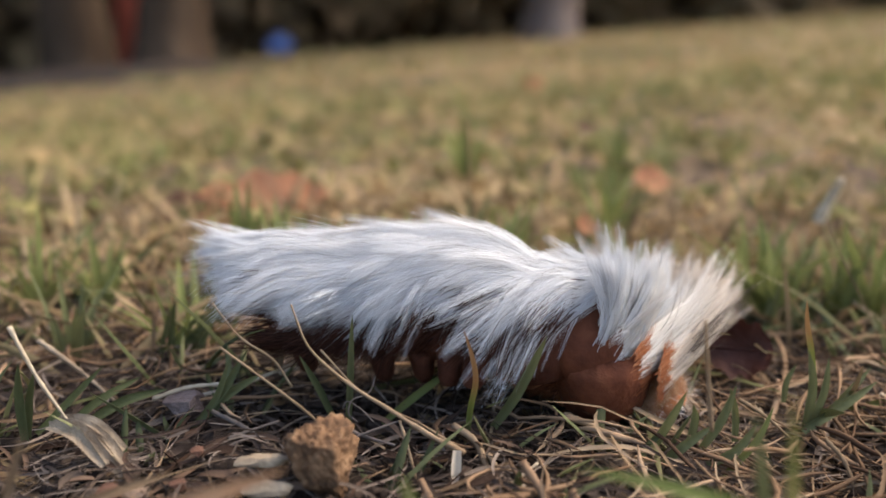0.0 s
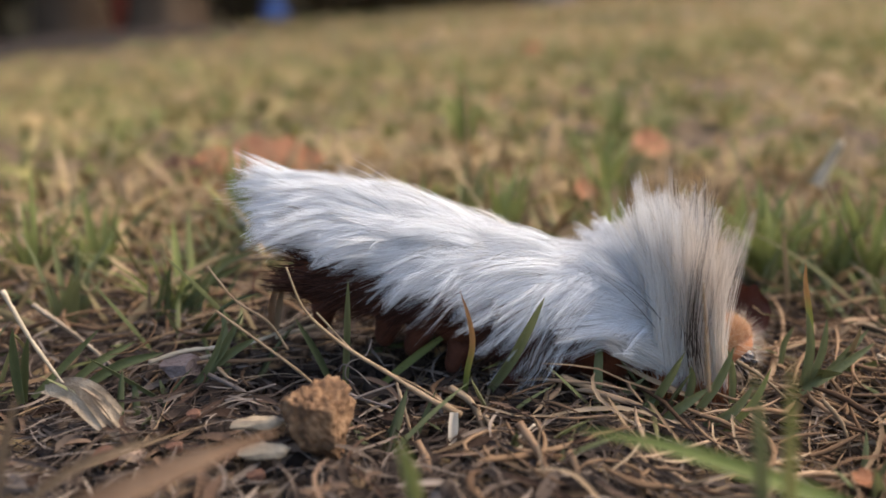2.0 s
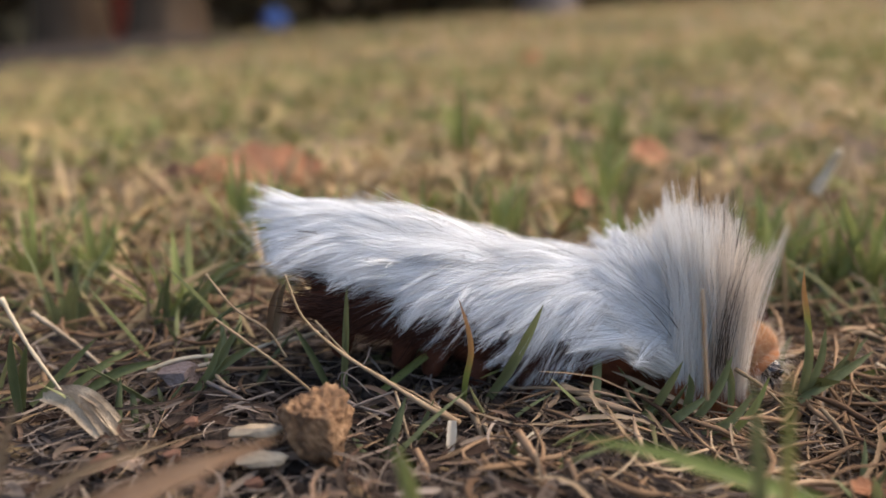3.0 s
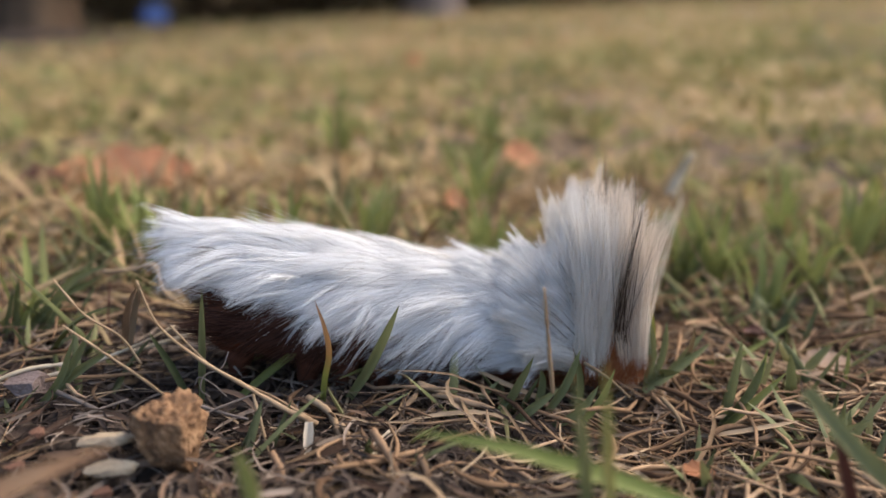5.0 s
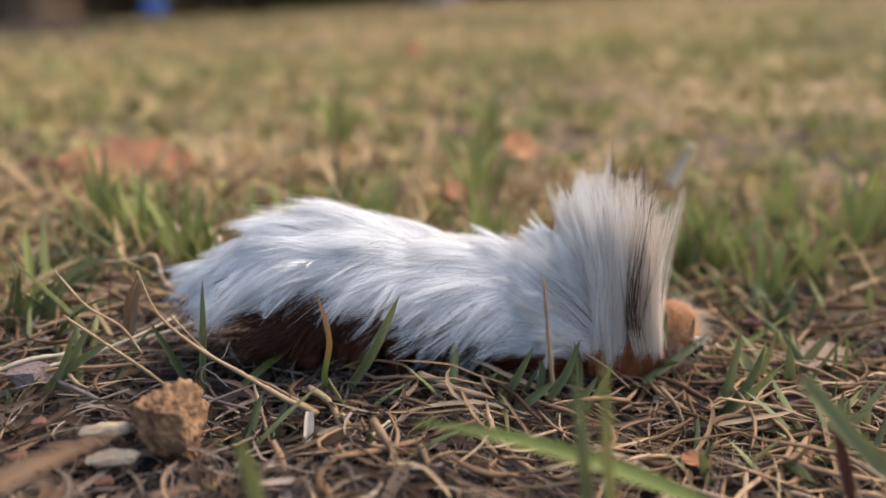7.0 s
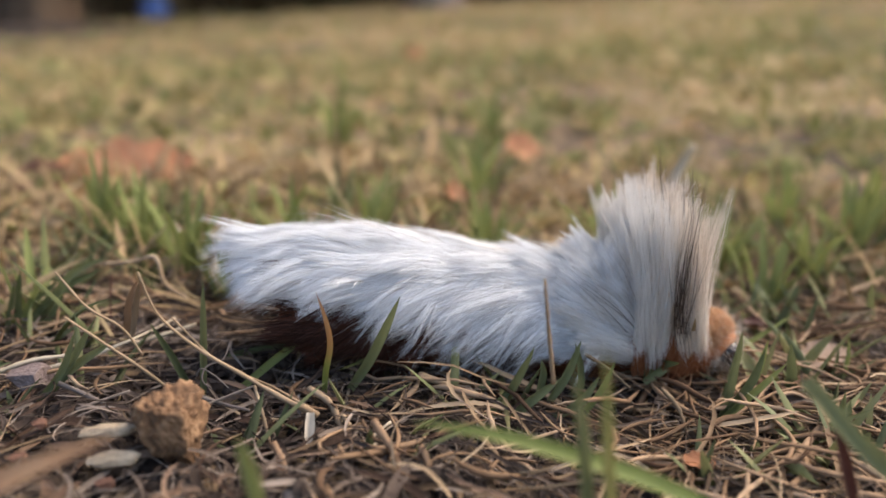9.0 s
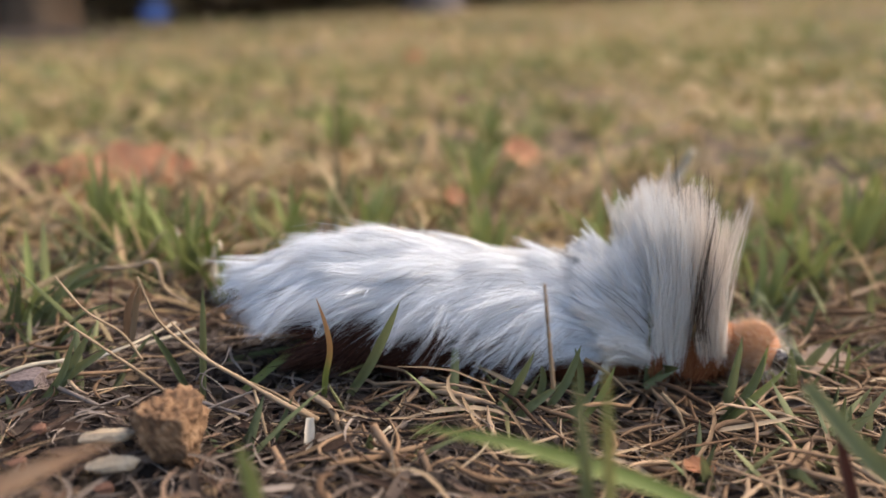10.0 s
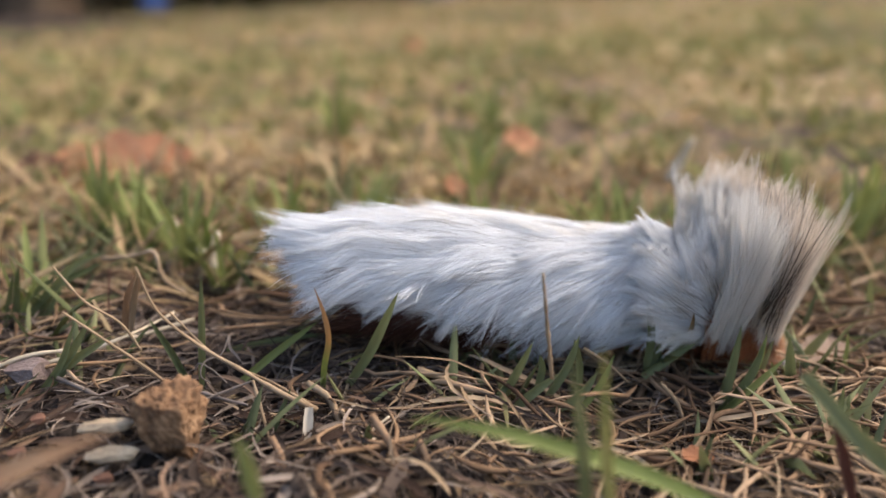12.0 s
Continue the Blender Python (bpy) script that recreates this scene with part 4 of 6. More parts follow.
def build_tree(x, y, r, lean, mat, label, height=3.6):
    """A trunk with a flared foot, limbs and a thin crown out of many small leaves."""
    z = float(ground_z(x, y)) - 0.03
    base = tagged(new("tree"), label, "tree", "trees at the lawn's edge")
    base.matrix_basis = Matrix.Translation((x, y, z))
    t = np.linspace(0, 1, 26) ** 1.6
    p = np.stack([lean[0] * height * t + 0.03 * np.sin(5 * t + x), lean[1] * height * t + 0.03 * np.cos(4 * t), height * t], -1)
    rad = r * (1 - 0.55 * t + 0.7 * np.exp(-t * height / 0.06))
    V, q, caps = tube(p, rad, 20)
    V[:520] += 0.06 * r * rng.normal(size=(520, 3))
    me = bpy.data.meshes.new("trunk")
    me.from_pydata(V.tolist(), [], q.tolist() + [(a, b, c) for a, b, c, _ in caps])
    me.polygons.foreach_set("use_smooth", np.ones(len(me.polygons), bool))
    me.materials.append(mat)
    piece("trunk", me, base)
    ends = []
    for k in range(7):
        s = p[int(12 + k * 1.8)]
        az = k * 2.4 + x
        e = s + np.array([math.cos(az), math.sin(az), rng.uniform(0.5, 1.0)]) * rng.uniform(0.6, 1.0)
        path = curve([s, (s + e) / 2 + np.array([0, 0, 0.08]), e], 9)
        piece("limb", tube_mesh("limb", path, np.linspace(0.4, 0.12, 9) * r, mat, 8), base)
        ends += [path[5], path[7], e]
    n = 2600
    c = np.array(ends)[rng.integers(0, len(ends), n)] + rng.normal(0, 0.22, (n, 3))
    d = unit(rng.normal(size=(n, 3)))
    P = c[:, None] + np.linspace(0, 0.09, 3)[None, :, None] * d[:, None]
    V, F = ribbons(P, np.tile([0.008, 0.02, 0.003], (n, 1)), unit(rng.normal(size=(n, 3))), 0.3)
    tagged(piece("crown", raw_mesh("crown", V, F, M_HEDGE), base), kind="stuff")


def build_hedge(x0, y0, x1, y1, height, label):
    """A row of thin stems with a ragged mass of leaves."""
    n = 26
    base = tagged(new("hedge"), label, "hedge", "hedges round the lawn")
    base.matrix_basis = Matrix.Translation((x0, y0, 0))
    dx, dy = x1 - x0, y1 - y0
    for k in range(n):
        f = (k + rng.uniform(-0.4, 0.4)) / n
        px, py = dx * f + rng.normal(0, 0.12), dy * f + rng.normal(0, 0.12)
        z = float(ground_z(x0 + px, y0 + py)) - 0.02
        h = height * rng.uniform(0.6, 1.0)
        path = curve([(px, py, z), (px + rng.normal(0, 0.06), py, z + h * 0.5), (px + rng.normal(0, 0.15), py + rng.normal(0, 0.1), z + h)], 8)
        piece("stem", tube_mesh("stem", path, np.linspace(1, 0.3, 8) * rng.uniform(0.012, 0.04), M_BARKDARK if k % 3 else M_BARK, 8), base)
    m = 14000
    f = rng.random(m)
    c = np.stack([dx * f + rng.normal(0, 0.25, m), dy * f + rng.normal(0, 0.25, m), height * rng.random(m) ** 1.15 * (0.85 + 0.2 * np.sin(f * 40))], -1)
    c[:, 2] += ground_z(x0 + c[:, 0], y0 + c[:, 1])
    d = unit(rng.normal(size=(m, 3)) + np.array([0, 0, -0.3]))
    P = c[:, None] + np.linspace(0, 0.16, 3)[None, :, None] * d[:, None]
    V, F = ribbons(P, np.tile([0.02, 0.045, 0.006], (m, 1)), unit(rng.normal(size=(m, 3))), 0.3)
    tagged(piece("foliage", raw_mesh("foliage", V, F, M_HEDGE), base), kind="stuff")


grass_blade([(-0.0081, 0.0670, 0.0009), (-0.0076, 0.0660, 0.0065), (-0.0072, 0.0650, 0.0118)], 0.42, M_BLUEGREEN, "narrow upright dark green grass blade before the fur", "grass blades beside the caterpillar", (0, -1, 0.3))
grass_blade([(0.0041, 0.0670, 0.0011), (0.0057, 0.0660, 0.0041), (0.0069, 0.0650, 0.0071), (0.0081, 0.0640, 0.0103)], 0.62, M_BLUEGREEN, "curved grey-green grass blade leaning before the fur", "grass blades beside the caterpillar", (0, -1, 0.3))
grass_blade([(0.0018, 0.0660, 0.0000), (0.0021, 0.0650, 0.0038), (0.0025, 0.0645, 0.0063), (0.0022, 0.0640, 0.0086), (0.0015, 0.0635, 0.0111)], 0.36, M_TURNING, "grass blade green at its foot, orange and dry at its tip", "grass blades beside the caterpillar", (0, -1, 0.3))
grass_blade([(-0.0094, 0.0690, 0.0006), (-0.0106, 0.0685, 0.0040), (-0.0121, 0.0680, 0.0073)], 0.45, M_OLIVE, "yellow-green grass blade leaning over thatch", "grass blades beside the caterpillar", (0, -1, 0.3))
grass_blade([(-0.0210, 0.0680, 0.0012), (-0.0187, 0.0675, 0.0040), (-0.0161, 0.0670, 0.0082)], 0.50, M_BLUEGREEN, "upright dark green grass blade rooted in dry thatch", "grass blades beside the caterpillar", (0, -1, 0.3))
grass_blade([(-0.0208, 0.0680, 0.0012), (-0.0185, 0.0675, 0.0037), (-0.0149, 0.0670, 0.0062)], 0.55, M_BLUEGREEN, "upright dark green grass blade rooted in dry thatch", "grass blades beside the caterpillar", (0, -1, 0.3))
grass_blade([(-0.0212, 0.0670, 0.0012), (-0.0190, 0.0665, 0.0039), (-0.0173, 0.0660, 0.0079)], 0.40, M_BLUEGREEN, "upright dark green grass blade rooted in dry thatch", "grass blades beside the caterpillar", (0, -1, 0.3))
grass_blade([(-0.0337, 0.0640, 0.0018), (-0.0334, 0.0635, 0.0055), (-0.0330, 0.0630, 0.0088)], 0.60, M_OLIVE, "dark green grass blade by pale husk", "grass blades beside the caterpillar", (0, -1, 0.3))
grass_blade([(-0.0337, 0.0645, 0.0018), (-0.0328, 0.0640, 0.0057), (-0.0321, 0.0635, 0.0079)], 0.50, M_OLIVE, "dark green grass blade by pale husk", "grass blades beside the caterpillar", (0, -1, 0.3))
grass_blade([(-0.0313, 0.0670, 0.0018), (-0.0291, 0.0680, 0.0034), (-0.0263, 0.0700, 0.0046)], 0.50, M_OLIVE, "olive grass blade lying low over thatch", "grass blades beside the caterpillar", (0, -1, 0.3))
grass_blade([(-0.0299, 0.0670, 0.0018), (-0.0268, 0.0680, 0.0034), (-0.0237, 0.0690, 0.0039)], 0.60, M_OLIVE, "olive grass blade lying low over thatch", "grass blades beside the caterpillar", (0, -1, 0.3))
grass_blade([(-0.0338, 0.0660, 0.0013), (-0.0316, 0.0670, 0.0034), (-0.0285, 0.0680, 0.0065)], 0.45, M_OLIVE, "olive grass blade lying low over thatch", "grass blades beside the caterpillar", (0, -1, 0.3))
grass_blade([(-0.0288, 0.0820, 0.0008), (-0.0279, 0.0820, 0.0038), (-0.0268, 0.0810, 0.0071)], 0.40, M_OLIVE, "upright dark green grass blade rooted in dry thatch", "grass blades beside the caterpillar", (0, -1, 0.3))
grass_blade([(-0.0286, 0.0830, 0.0004), (-0.0262, 0.0830, 0.0040), (-0.0231, 0.0820, 0.0067)], 0.50, M_OLIVE, "upright dark green grass blade rooted in dry thatch", "grass blades beside the caterpillar", (0, -1, 0.3))
grass_blade([(-0.0274, 0.0820, 0.0007), (-0.0244, 0.0830, 0.0046), (-0.0193, 0.0840, 0.0072)], 0.55, M_OLIVE, "upright dark green grass blade rooted in dry thatch", "grass blades beside the caterpillar", (0, -1, 0.3))
dry_stalk([(-0.0118, 0.0640, 0.0130), (-0.0106, 0.0640, 0.0095), (-0.0080, 0.0635, 0.0070), (-0.0040, 0.0625, 0.0046), (-0.0008, 0.0610, 0.0031), (0.0014, 0.0595, 0.0026)], 0.10, M_STALK, "long tan stalk thickening towards its broken end", 3.4)
dry_stalk([(-0.0100, 0.0660, 0.0085), (-0.0064, 0.0650, 0.0049), (-0.0019, 0.0630, 0.0033), (0.0015, 0.0598, 0.0025)], 0.10, M_STALK, "thin straw stalk crossing another stalk", 1.8)
dry_stalk([(-0.0190, 0.0680, 0.0119), (-0.0167, 0.0675, 0.0090), (-0.0140, 0.0670, 0.0072), (-0.0127, 0.0670, 0.0049)], 0.12, M_STALK, "thin brown straw stalk leaning up from thatch", 1.30)
dry_stalk([(-0.0181, 0.0660, 0.0088), (-0.0151, 0.0655, 0.0066), (-0.0114, 0.0645, 0.0040), (-0.0096, 0.0640, 0.0025)], 0.14, M_STALK, "tan straw stalk leaning up from thatch", 1.30)
dry_stalk([(-0.0333, 0.0630, 0.0118), (-0.0319, 0.0630, 0.0081), (-0.0294, 0.0625, 0.0040)], 0.30, M_PALE, "pale straw stalk leaning across dark soil", 0.50)
dry_stalk([(-0.0371, 0.0750, 0.0062), (-0.0334, 0.0740, 0.0038), (-0.0290, 0.0710, 0.0018)], 0.35, M_CHIP, "pale bleached stem lying on thatch", 0.50)
dry_stalk([(-0.0245, 0.0710, 0.0017), (-0.0201, 0.0715, 0.0025), (-0.0153, 0.0730, 0.0037), (-0.0119, 0.0780, 0.0039)], 0.30, M_PALE, "pale bleached stem lying on thatch", 0.50)
dry_stalk([(-0.0307, 0.0730, 0.0017), (-0.0263, 0.0770, 0.0022), (-0.0219, 0.0810, 0.0026)], 0.30, M_STRAW, "tan curved stem lying on thatch", 0.50)
dry_stalk([(0.0093, 0.0680, 0.0004), (0.0118, 0.0670, 0.0002), (0.0139, 0.0655, -0.0004), (0.0155, 0.0640, -0.0006)], 0.35, M_CHIP, "white bleached twig lying on thatch", 0.50)
dry_stalk([(0.0155, 0.0640, -0.0006), (0.0126, 0.0635, -0.0008), (0.0094, 0.0630, -0.0010)], 0.40, M_CHIP, "pale bleached twig lying on thatch", 0.50)
dry_stalk([(0.0385, 0.0850, 0.0144), (0.0412, 0.0850, 0.0091), (0.0437, 0.0840, 0.0040), (0.0449, 0.0830, -0.0012)], 0.13, M_STRAW, "long thin pale grass stalk arching in the lawn", 0.50)
dry_stalk([(0.0188, 0.0560, 0.0060), (0.0181, 0.0555, 0.0105), (0.0175, 0.0550, 0.0145)], 0.26, M_STALK, "tall slender brown stalk standing close by", 0.60)
grass_blade([(-0.0145, 0.0720, 0.0047), (-0.0140, 0.0720, 0.0073), (-0.0133, 0.0710, 0.0100)], 0.40, M_STRAW, "brown dry blade standing in thatch", "grass blades beside the caterpillar", (0, -1, 0.3))
grass_blade([(-0.0288, 0.0800, 0.0019), (-0.0282, 0.0800, 0.0051), (-0.0281, 0.0800, 0.0080)], 0.25, M_STRAW, "brown dry blade standing in thatch", "grass blades beside the caterpillar", (0, -1, 0.3))
grass_blade([(0.0166, 0.0650, -0.0007), (0.0178, 0.0640, 0.0026), (0.0190, 0.0630, 0.0059)], 0.55, M_BLUEGREEN, "pointed blue-green grass blade in a low clump", "grass blades in the low clump", (0, -1, 0.3))
grass_blade([(0.0166, 0.0630, -0.0009), (0.0188, 0.0630, 0.0011), (0.0213, 0.0630, 0.0030)], 0.60, M_BLUEGREEN, "pointed blue-green grass blade in a low clump", "grass blades in the low clump", (0, -1, 0.3))
grass_blade([(0.0200, 0.0650, 0.0006), (0.0203, 0.0650, 0.0026), (0.0200, 0.0645, 0.0041)], 0.50, M_BLUEGREEN, "pointed blue-green grass blade in a low clump", "grass blades in the low clump", (0, -1, 0.3))
grass_blade([(0.0207, 0.0640, 0.0005), (0.0219, 0.0640, 0.0025), (0.0232, 0.0640, 0.0059)], 0.55, M_BLUEGREEN, "pointed blue-green grass blade in a low clump", "grass blades in the low clump", (0, -1, 0.3))
grass_blade([(0.0237, 0.0650, 0.0005), (0.0236, 0.0650, 0.0025), (0.0227, 0.0640, 0.0057)], 0.45, M_BLUEGREEN, "pointed blue-green grass blade in a low clump", "grass blades in the low clump", (0, -1, 0.3))
grass_blade([(0.0307, 0.0680, 0.0005), (0.0307, 0.0675, 0.0043), (0.0300, 0.0670, 0.0076)], 0.60, M_BLUEGREEN, "pointed blue-green grass blade in a low clump", "grass blades in the low clump", (0, -1, 0.3))
grass_blade([(0.0310, 0.0680, 0.0005), (0.0319, 0.0680, 0.0031), (0.0322, 0.0680, 0.0066)], 0.50, M_BLUEGREEN, "pointed blue-green grass blade in a low clump", "grass blades in the low clump", (0, -1, 0.3))
grass_blade([(0.0301, 0.0670, 0.0004), (0.0334, 0.0680, 0.0020), (0.0370, 0.0690, 0.0039)], 0.60, M_BLUEGREEN, "pointed blue-green grass blade in a low clump", "grass blades in the low clump", (0, -1, 0.3))
grass_blade([(0.0322, 0.0690, -0.0000), (0.0348, 0.0700, 0.0022), (0.0374, 0.0710, 0.0044)], 0.50, M_BLUEGREEN, "pointed blue-green grass blade in a low clump", "grass blades in the low clump", (0, -1, 0.3))
grass_blade([(0.0299, 0.0710, 0.0012), (0.0301, 0.0710, 0.0034), (0.0308, 0.0710, 0.0047)], 0.40, M_BLUEGREEN, "pointed blue-green grass blade in a low clump", "grass blades in the low clump", (0, -1, 0.3))
grass_blade([(0.0206, 0.0620, 0.0001), (0.0225, 0.0620, 0.0011), (0.0243, 0.0620, 0.0035)], 0.55, M_BLUEGREEN, "pointed blue-green grass blade in a low clump", "grass blades in the low clump", (0, -1, 0.3))
grass_blade([(0.0317, 0.0690, 0.0026), (0.0310, 0.0690, 0.0068), (0.0304, 0.0690, 0.0096), (0.0301, 0.0685, 0.0115)], 0.40, M_TURNING, "thin grass blade with dry orange tip", "grass blades in the low clump", (0, -1, 0.3))
grass_blade([(0.0147, 0.0625, -0.0006), (0.0167, 0.0640, 0.0011), (0.0183, 0.0650, 0.0021)], 0.45, M_OLIVE, "green blade with tan tip lying in a clump", "grass blades in the low clump", (0, -1, 0.3))
grass_blade([(0.0365, 0.0650, -0.0018), (0.0373, 0.0650, 0.0020), (0.0376, 0.0645, 0.0060)], 0.60, M_BLUEGREEN, "green grass blade rising from straw thatch", "grass blades in the low clump", (0, -1, 0.3))
grass_blade([(0.0365, 0.0645, -0.0018), (0.0388, 0.0645, 0.0011), (0.0398, 0.0640, 0.0053)], 0.60, M_GREEN, "green grass blade rising from straw thatch", "grass blades in the low clump", (0, -1, 0.3))
grass_blade([(0.0498, 0.0680, -0.0016), (0.0500, 0.0680, 0.0012), (0.0496, 0.0675, 0.0037)], 0.35, M_GREEN, "green grass blade rising from straw thatch", "grass blades in the low clump", (0, -1, 0.3))
grass_blade([(0.0367, 0.0730, -0.0004), (0.0412, 0.0730, 0.0006), (0.0484, 0.0750, 0.0031)], 0.40, M_GREEN, "green grass blade rising from straw thatch", "grass blades in the low clump", (0, -1, 0.3))
grass_blade([(0.0221, 0.0625, -0.0013), (0.0251, 0.0635, 0.0017), (0.0263, 0.0640, 0.0040)], 0.45, M_GREEN, "green grass blade rising from straw thatch", "grass blades in the low clump", (0, -1, 0.3))
grass_blade([(-0.0054, 0.0690, 0.0005), (-0.0025, 0.0700, 0.0026), (0.0015, 0.0710, 0.0052)], 0.50, M_GREEN, "green grass blade rising from straw thatch", "grass blades in the low clump", (0, -1, 0.3))
dry_stalk([(0.0297, 0.0620, 0.0022), (0.0307, 0.0610, 0.0011), (0.0313, 0.0590, -0.0015)], 0.30, M_STRAW, "pale bent straw lying over thatch", 0.50)
dry_stalk([(0.0242, 0.0660, 0.0038), (0.0260, 0.0650, 0.0028), (0.0278, 0.0640, 0.0013)], 0.25, M_STRAW, "pale straw tip lying on thatch", 0.50)
dry_stalk([(0.0398, 0.0730, 0.0007), (0.0420, 0.0720, -0.0002), (0.0451, 0.0710, -0.0011)], 0.30, M_STRAW, "orange-brown straw stem lying on thatch", 0.50)
dry_stalk([(0.0544, 0.0760, -0.0003), (0.0572, 0.0770, 0.0002), (0.0588, 0.0780, 0.0016)], 0.30, M_CHIP, "white bleached straw fork among thatch", 0.50)
dry_stalk([(0.0214, 0.0600, -0.0020), (0.0259, 0.0605, -0.0020), (0.0314, 0.0610, -0.0016), (0.0352, 0.0630, -0.0012)], 0.35, M_STRAW, "long straw stem lying on thatch", 0.50)
dry_stalk([(0.0354, 0.0610, -0.0018), (0.0366, 0.0590, -0.0029), (0.0378, 0.0570, -0.0049)], 0.35, M_STRAW_GREY, "grey stem lying on thatch", 0.50)
grass_blade([(0.0261, 0.0396, 0.0041), (0.0201, 0.0391, 0.0077), (0.0156, 0.0391, 0.0096), (0.0111, 0.0396, 0.0110), (0.0069, 0.0404, 0.0117)], 0.80, M_FRESH, "broad bright green grass blade arching close by", "grass blades close to the lens", (0, -0.5, 0.8))
grass_blade([(0.0164, 0.0387, 0.0042), (0.0157, 0.0383, 0.0101), (0.0147, 0.0378, 0.0161)], 0.55, M_BLUEGREEN, "upright green grass blade close by, soft and dark", "grass blades close to the lens", (0, -1, 0.3))
grass_blade([(0.0172, 0.0370, 0.0055), (0.0163, 0.0365, 0.0112), (0.0157, 0.0361, 0.0174)], 0.46, M_YELLOWING, "upright yellowing grass blade close by", "grass blades close to the lens", (0, -1, 0.3))
grass_blade([(-0.0234, 0.0370, 0.0064), (-0.0168, 0.0374, 0.0094), (-0.0123, 0.0383, 0.0110), (-0.0080, 0.0396, 0.0123)], 0.99, M_BROWN, "broad brown dry blade lying close by", "grass blades close to the lens", (0, -0.6, 0.8))
grass_blade([(-0.0013, 0.0396, 0.0079), (-0.0016, 0.0391, 0.0102), (-0.0021, 0.0387, 0.0123)], 0.60, M_GREEN, "small soft green blade close by", "grass blades close to the lens", (0, -1, 0.3))
grass_blade([(0.0397, 0.0387, 0.0014), (0.0355, 0.0391, 0.0061), (0.0317, 0.0396, 0.0100), (0.0288, 0.0400, 0.0128)], 0.77, M_BLUEGREEN, "broad green grass blade slanting close by", "grass blades close to the lens", (0, -1, 0.3))
grass_blade([(0.0349, 0.0430, 0.0028), (0.0339, 0.0430, 0.0057), (0.0326, 0.0430, 0.0093)], 0.60, M_LEAFDARK, "dark brown withered blade close by", "grass blades close to the lens", (0, -1, 0.3))
grass_blade([(-0.0250, 0.0430, 0.0060), (-0.0234, 0.0430, 0.0109), (-0.0227, 0.0430, 0.0129)], 0.43, M_STRAW, "pale straw blade slanting close by", "grass blades close to the lens", (0, -1, 0.3))
grass_blade([(-0.0235, 0.0430, 0.0060), (-0.0204, 0.0439, 0.0079), (-0.0158, 0.0456, 0.0089)], 0.39, M_STRAW, "pale straw blade slanting close by", "grass blades close to the lens", (0, -1, 0.3))
grass_blade([(0.0009, 0.0595, 0.0028), (0.0008, 0.0588, 0.0016), (0.0006, 0.0580, 0.0005)], 0.55, M_BLEACHED, "white flattened end of a broken stalk", "grass blades beside the caterpillar", (0, -1, 0.3))
grass_blade([(-0.0267, 0.0830, 0.0009), (-0.0243, 0.0830, 0.0043), (-0.0214, 0.0820, 0.0076), (-0.0180, 0.0810, 0.0092)], 0.60, M_BLUEGREEN, "long dark green blade arching out of thatch", "grass blades beside the caterpillar", (0, -1, 0.3))
grass_blade([(-0.0275, 0.0820, 0.0017), (-0.0270, 0.0820, 0.0048), (-0.0262, 0.0810, 0.0081)], 0.50, M_OLIVE, "upright olive blade in a small clump", "grass blades beside the caterpillar", (0, -1, 0.3))
grass_blade([(-0.0271, 0.0820, 0.0016), (-0.0262, 0.0820, 0.0039), (-0.0248, 0.0810, 0.0064)], 0.50, M_GREEN, "short green blade in a small clump", "grass blades beside the caterpillar", (0, -1, 0.3))
grass_blade([(-0.0254, 0.0820, 0.0015), (-0.0238, 0.0820, 0.0038), (-0.0228, 0.0820, 0.0054)], 0.40, M_OLIVE, "short olive blade in a small clump", "grass blades beside the caterpillar", (0, -1, 0.3))
grass_blade([(-0.0153, 0.0735, 0.0042), (-0.0148, 0.0730, 0.0071), (-0.0138, 0.0725, 0.0097)], 0.45, M_BROWN, "orange-brown dry blade standing in thatch", "grass blades beside the caterpillar", (0, -1, 0.3))
grass_blade([(-0.0151, 0.0735, 0.0042), (-0.0141, 0.0730, 0.0074), (-0.0133, 0.0725, 0.0099)], 0.35, M_BROWN, "orange-brown dry blade standing in thatch", "grass blades beside the caterpillar", (0, -1, 0.3))
dry_stalk([(-0.0200, 0.0860, 0.0069), (-0.0168, 0.0850, 0.0074), (-0.0145, 0.0840, 0.0081), (-0.0136, 0.0830, 0.0057), (-0.0114, 0.0820, 0.0044)], 0.32, M_STALK, "hooked yellow-tan stalk over thatch", 0.80)
dry_stalk([(-0.0250, 0.0690, 0.0030), (-0.0221, 0.0695, 0.0038), (-0.0189, 0.0700, 0.0039)], 0.30, M_PALE, "pale bleached stem lying on thatch", 0.80)
dry_stalk([(-0.0155, 0.0760, 0.0023), (-0.0128, 0.0770, 0.0027), (-0.0101, 0.0780, 0.0032)], 0.30, M_PALE, "pale bleached stem lying on thatch", 0.80)
dry_stalk([(-0.0248, 0.0790, 0.0028), (-0.0221, 0.0800, 0.0033), (-0.0181, 0.0820, 0.0030)], 0.26, M_STALK, "tan stem lying on thatch", 0.70)
dry_stalk([(-0.0183, 0.0820, 0.0071), (-0.0185, 0.0810, 0.0040), (-0.0182, 0.0800, 0.0014)], 0.10, M_LEAFDARK, "thin dark stem standing in thatch", 0.80)
dry_stalk([(-0.0196, 0.0670, 0.0028), (-0.0170, 0.0655, 0.0023), (-0.0143, 0.0640, 0.0014)], 0.30, M_FIBRE, "grey flattened stem lying on soil", 0.70)
dry_stalk([(-0.0173, 0.0635, 0.0020), (-0.0154, 0.0645, 0.0023), (-0.0136, 0.0655, 0.0025)], 0.22, M_FIBRE, "grey stem lying on soil", 0.60)
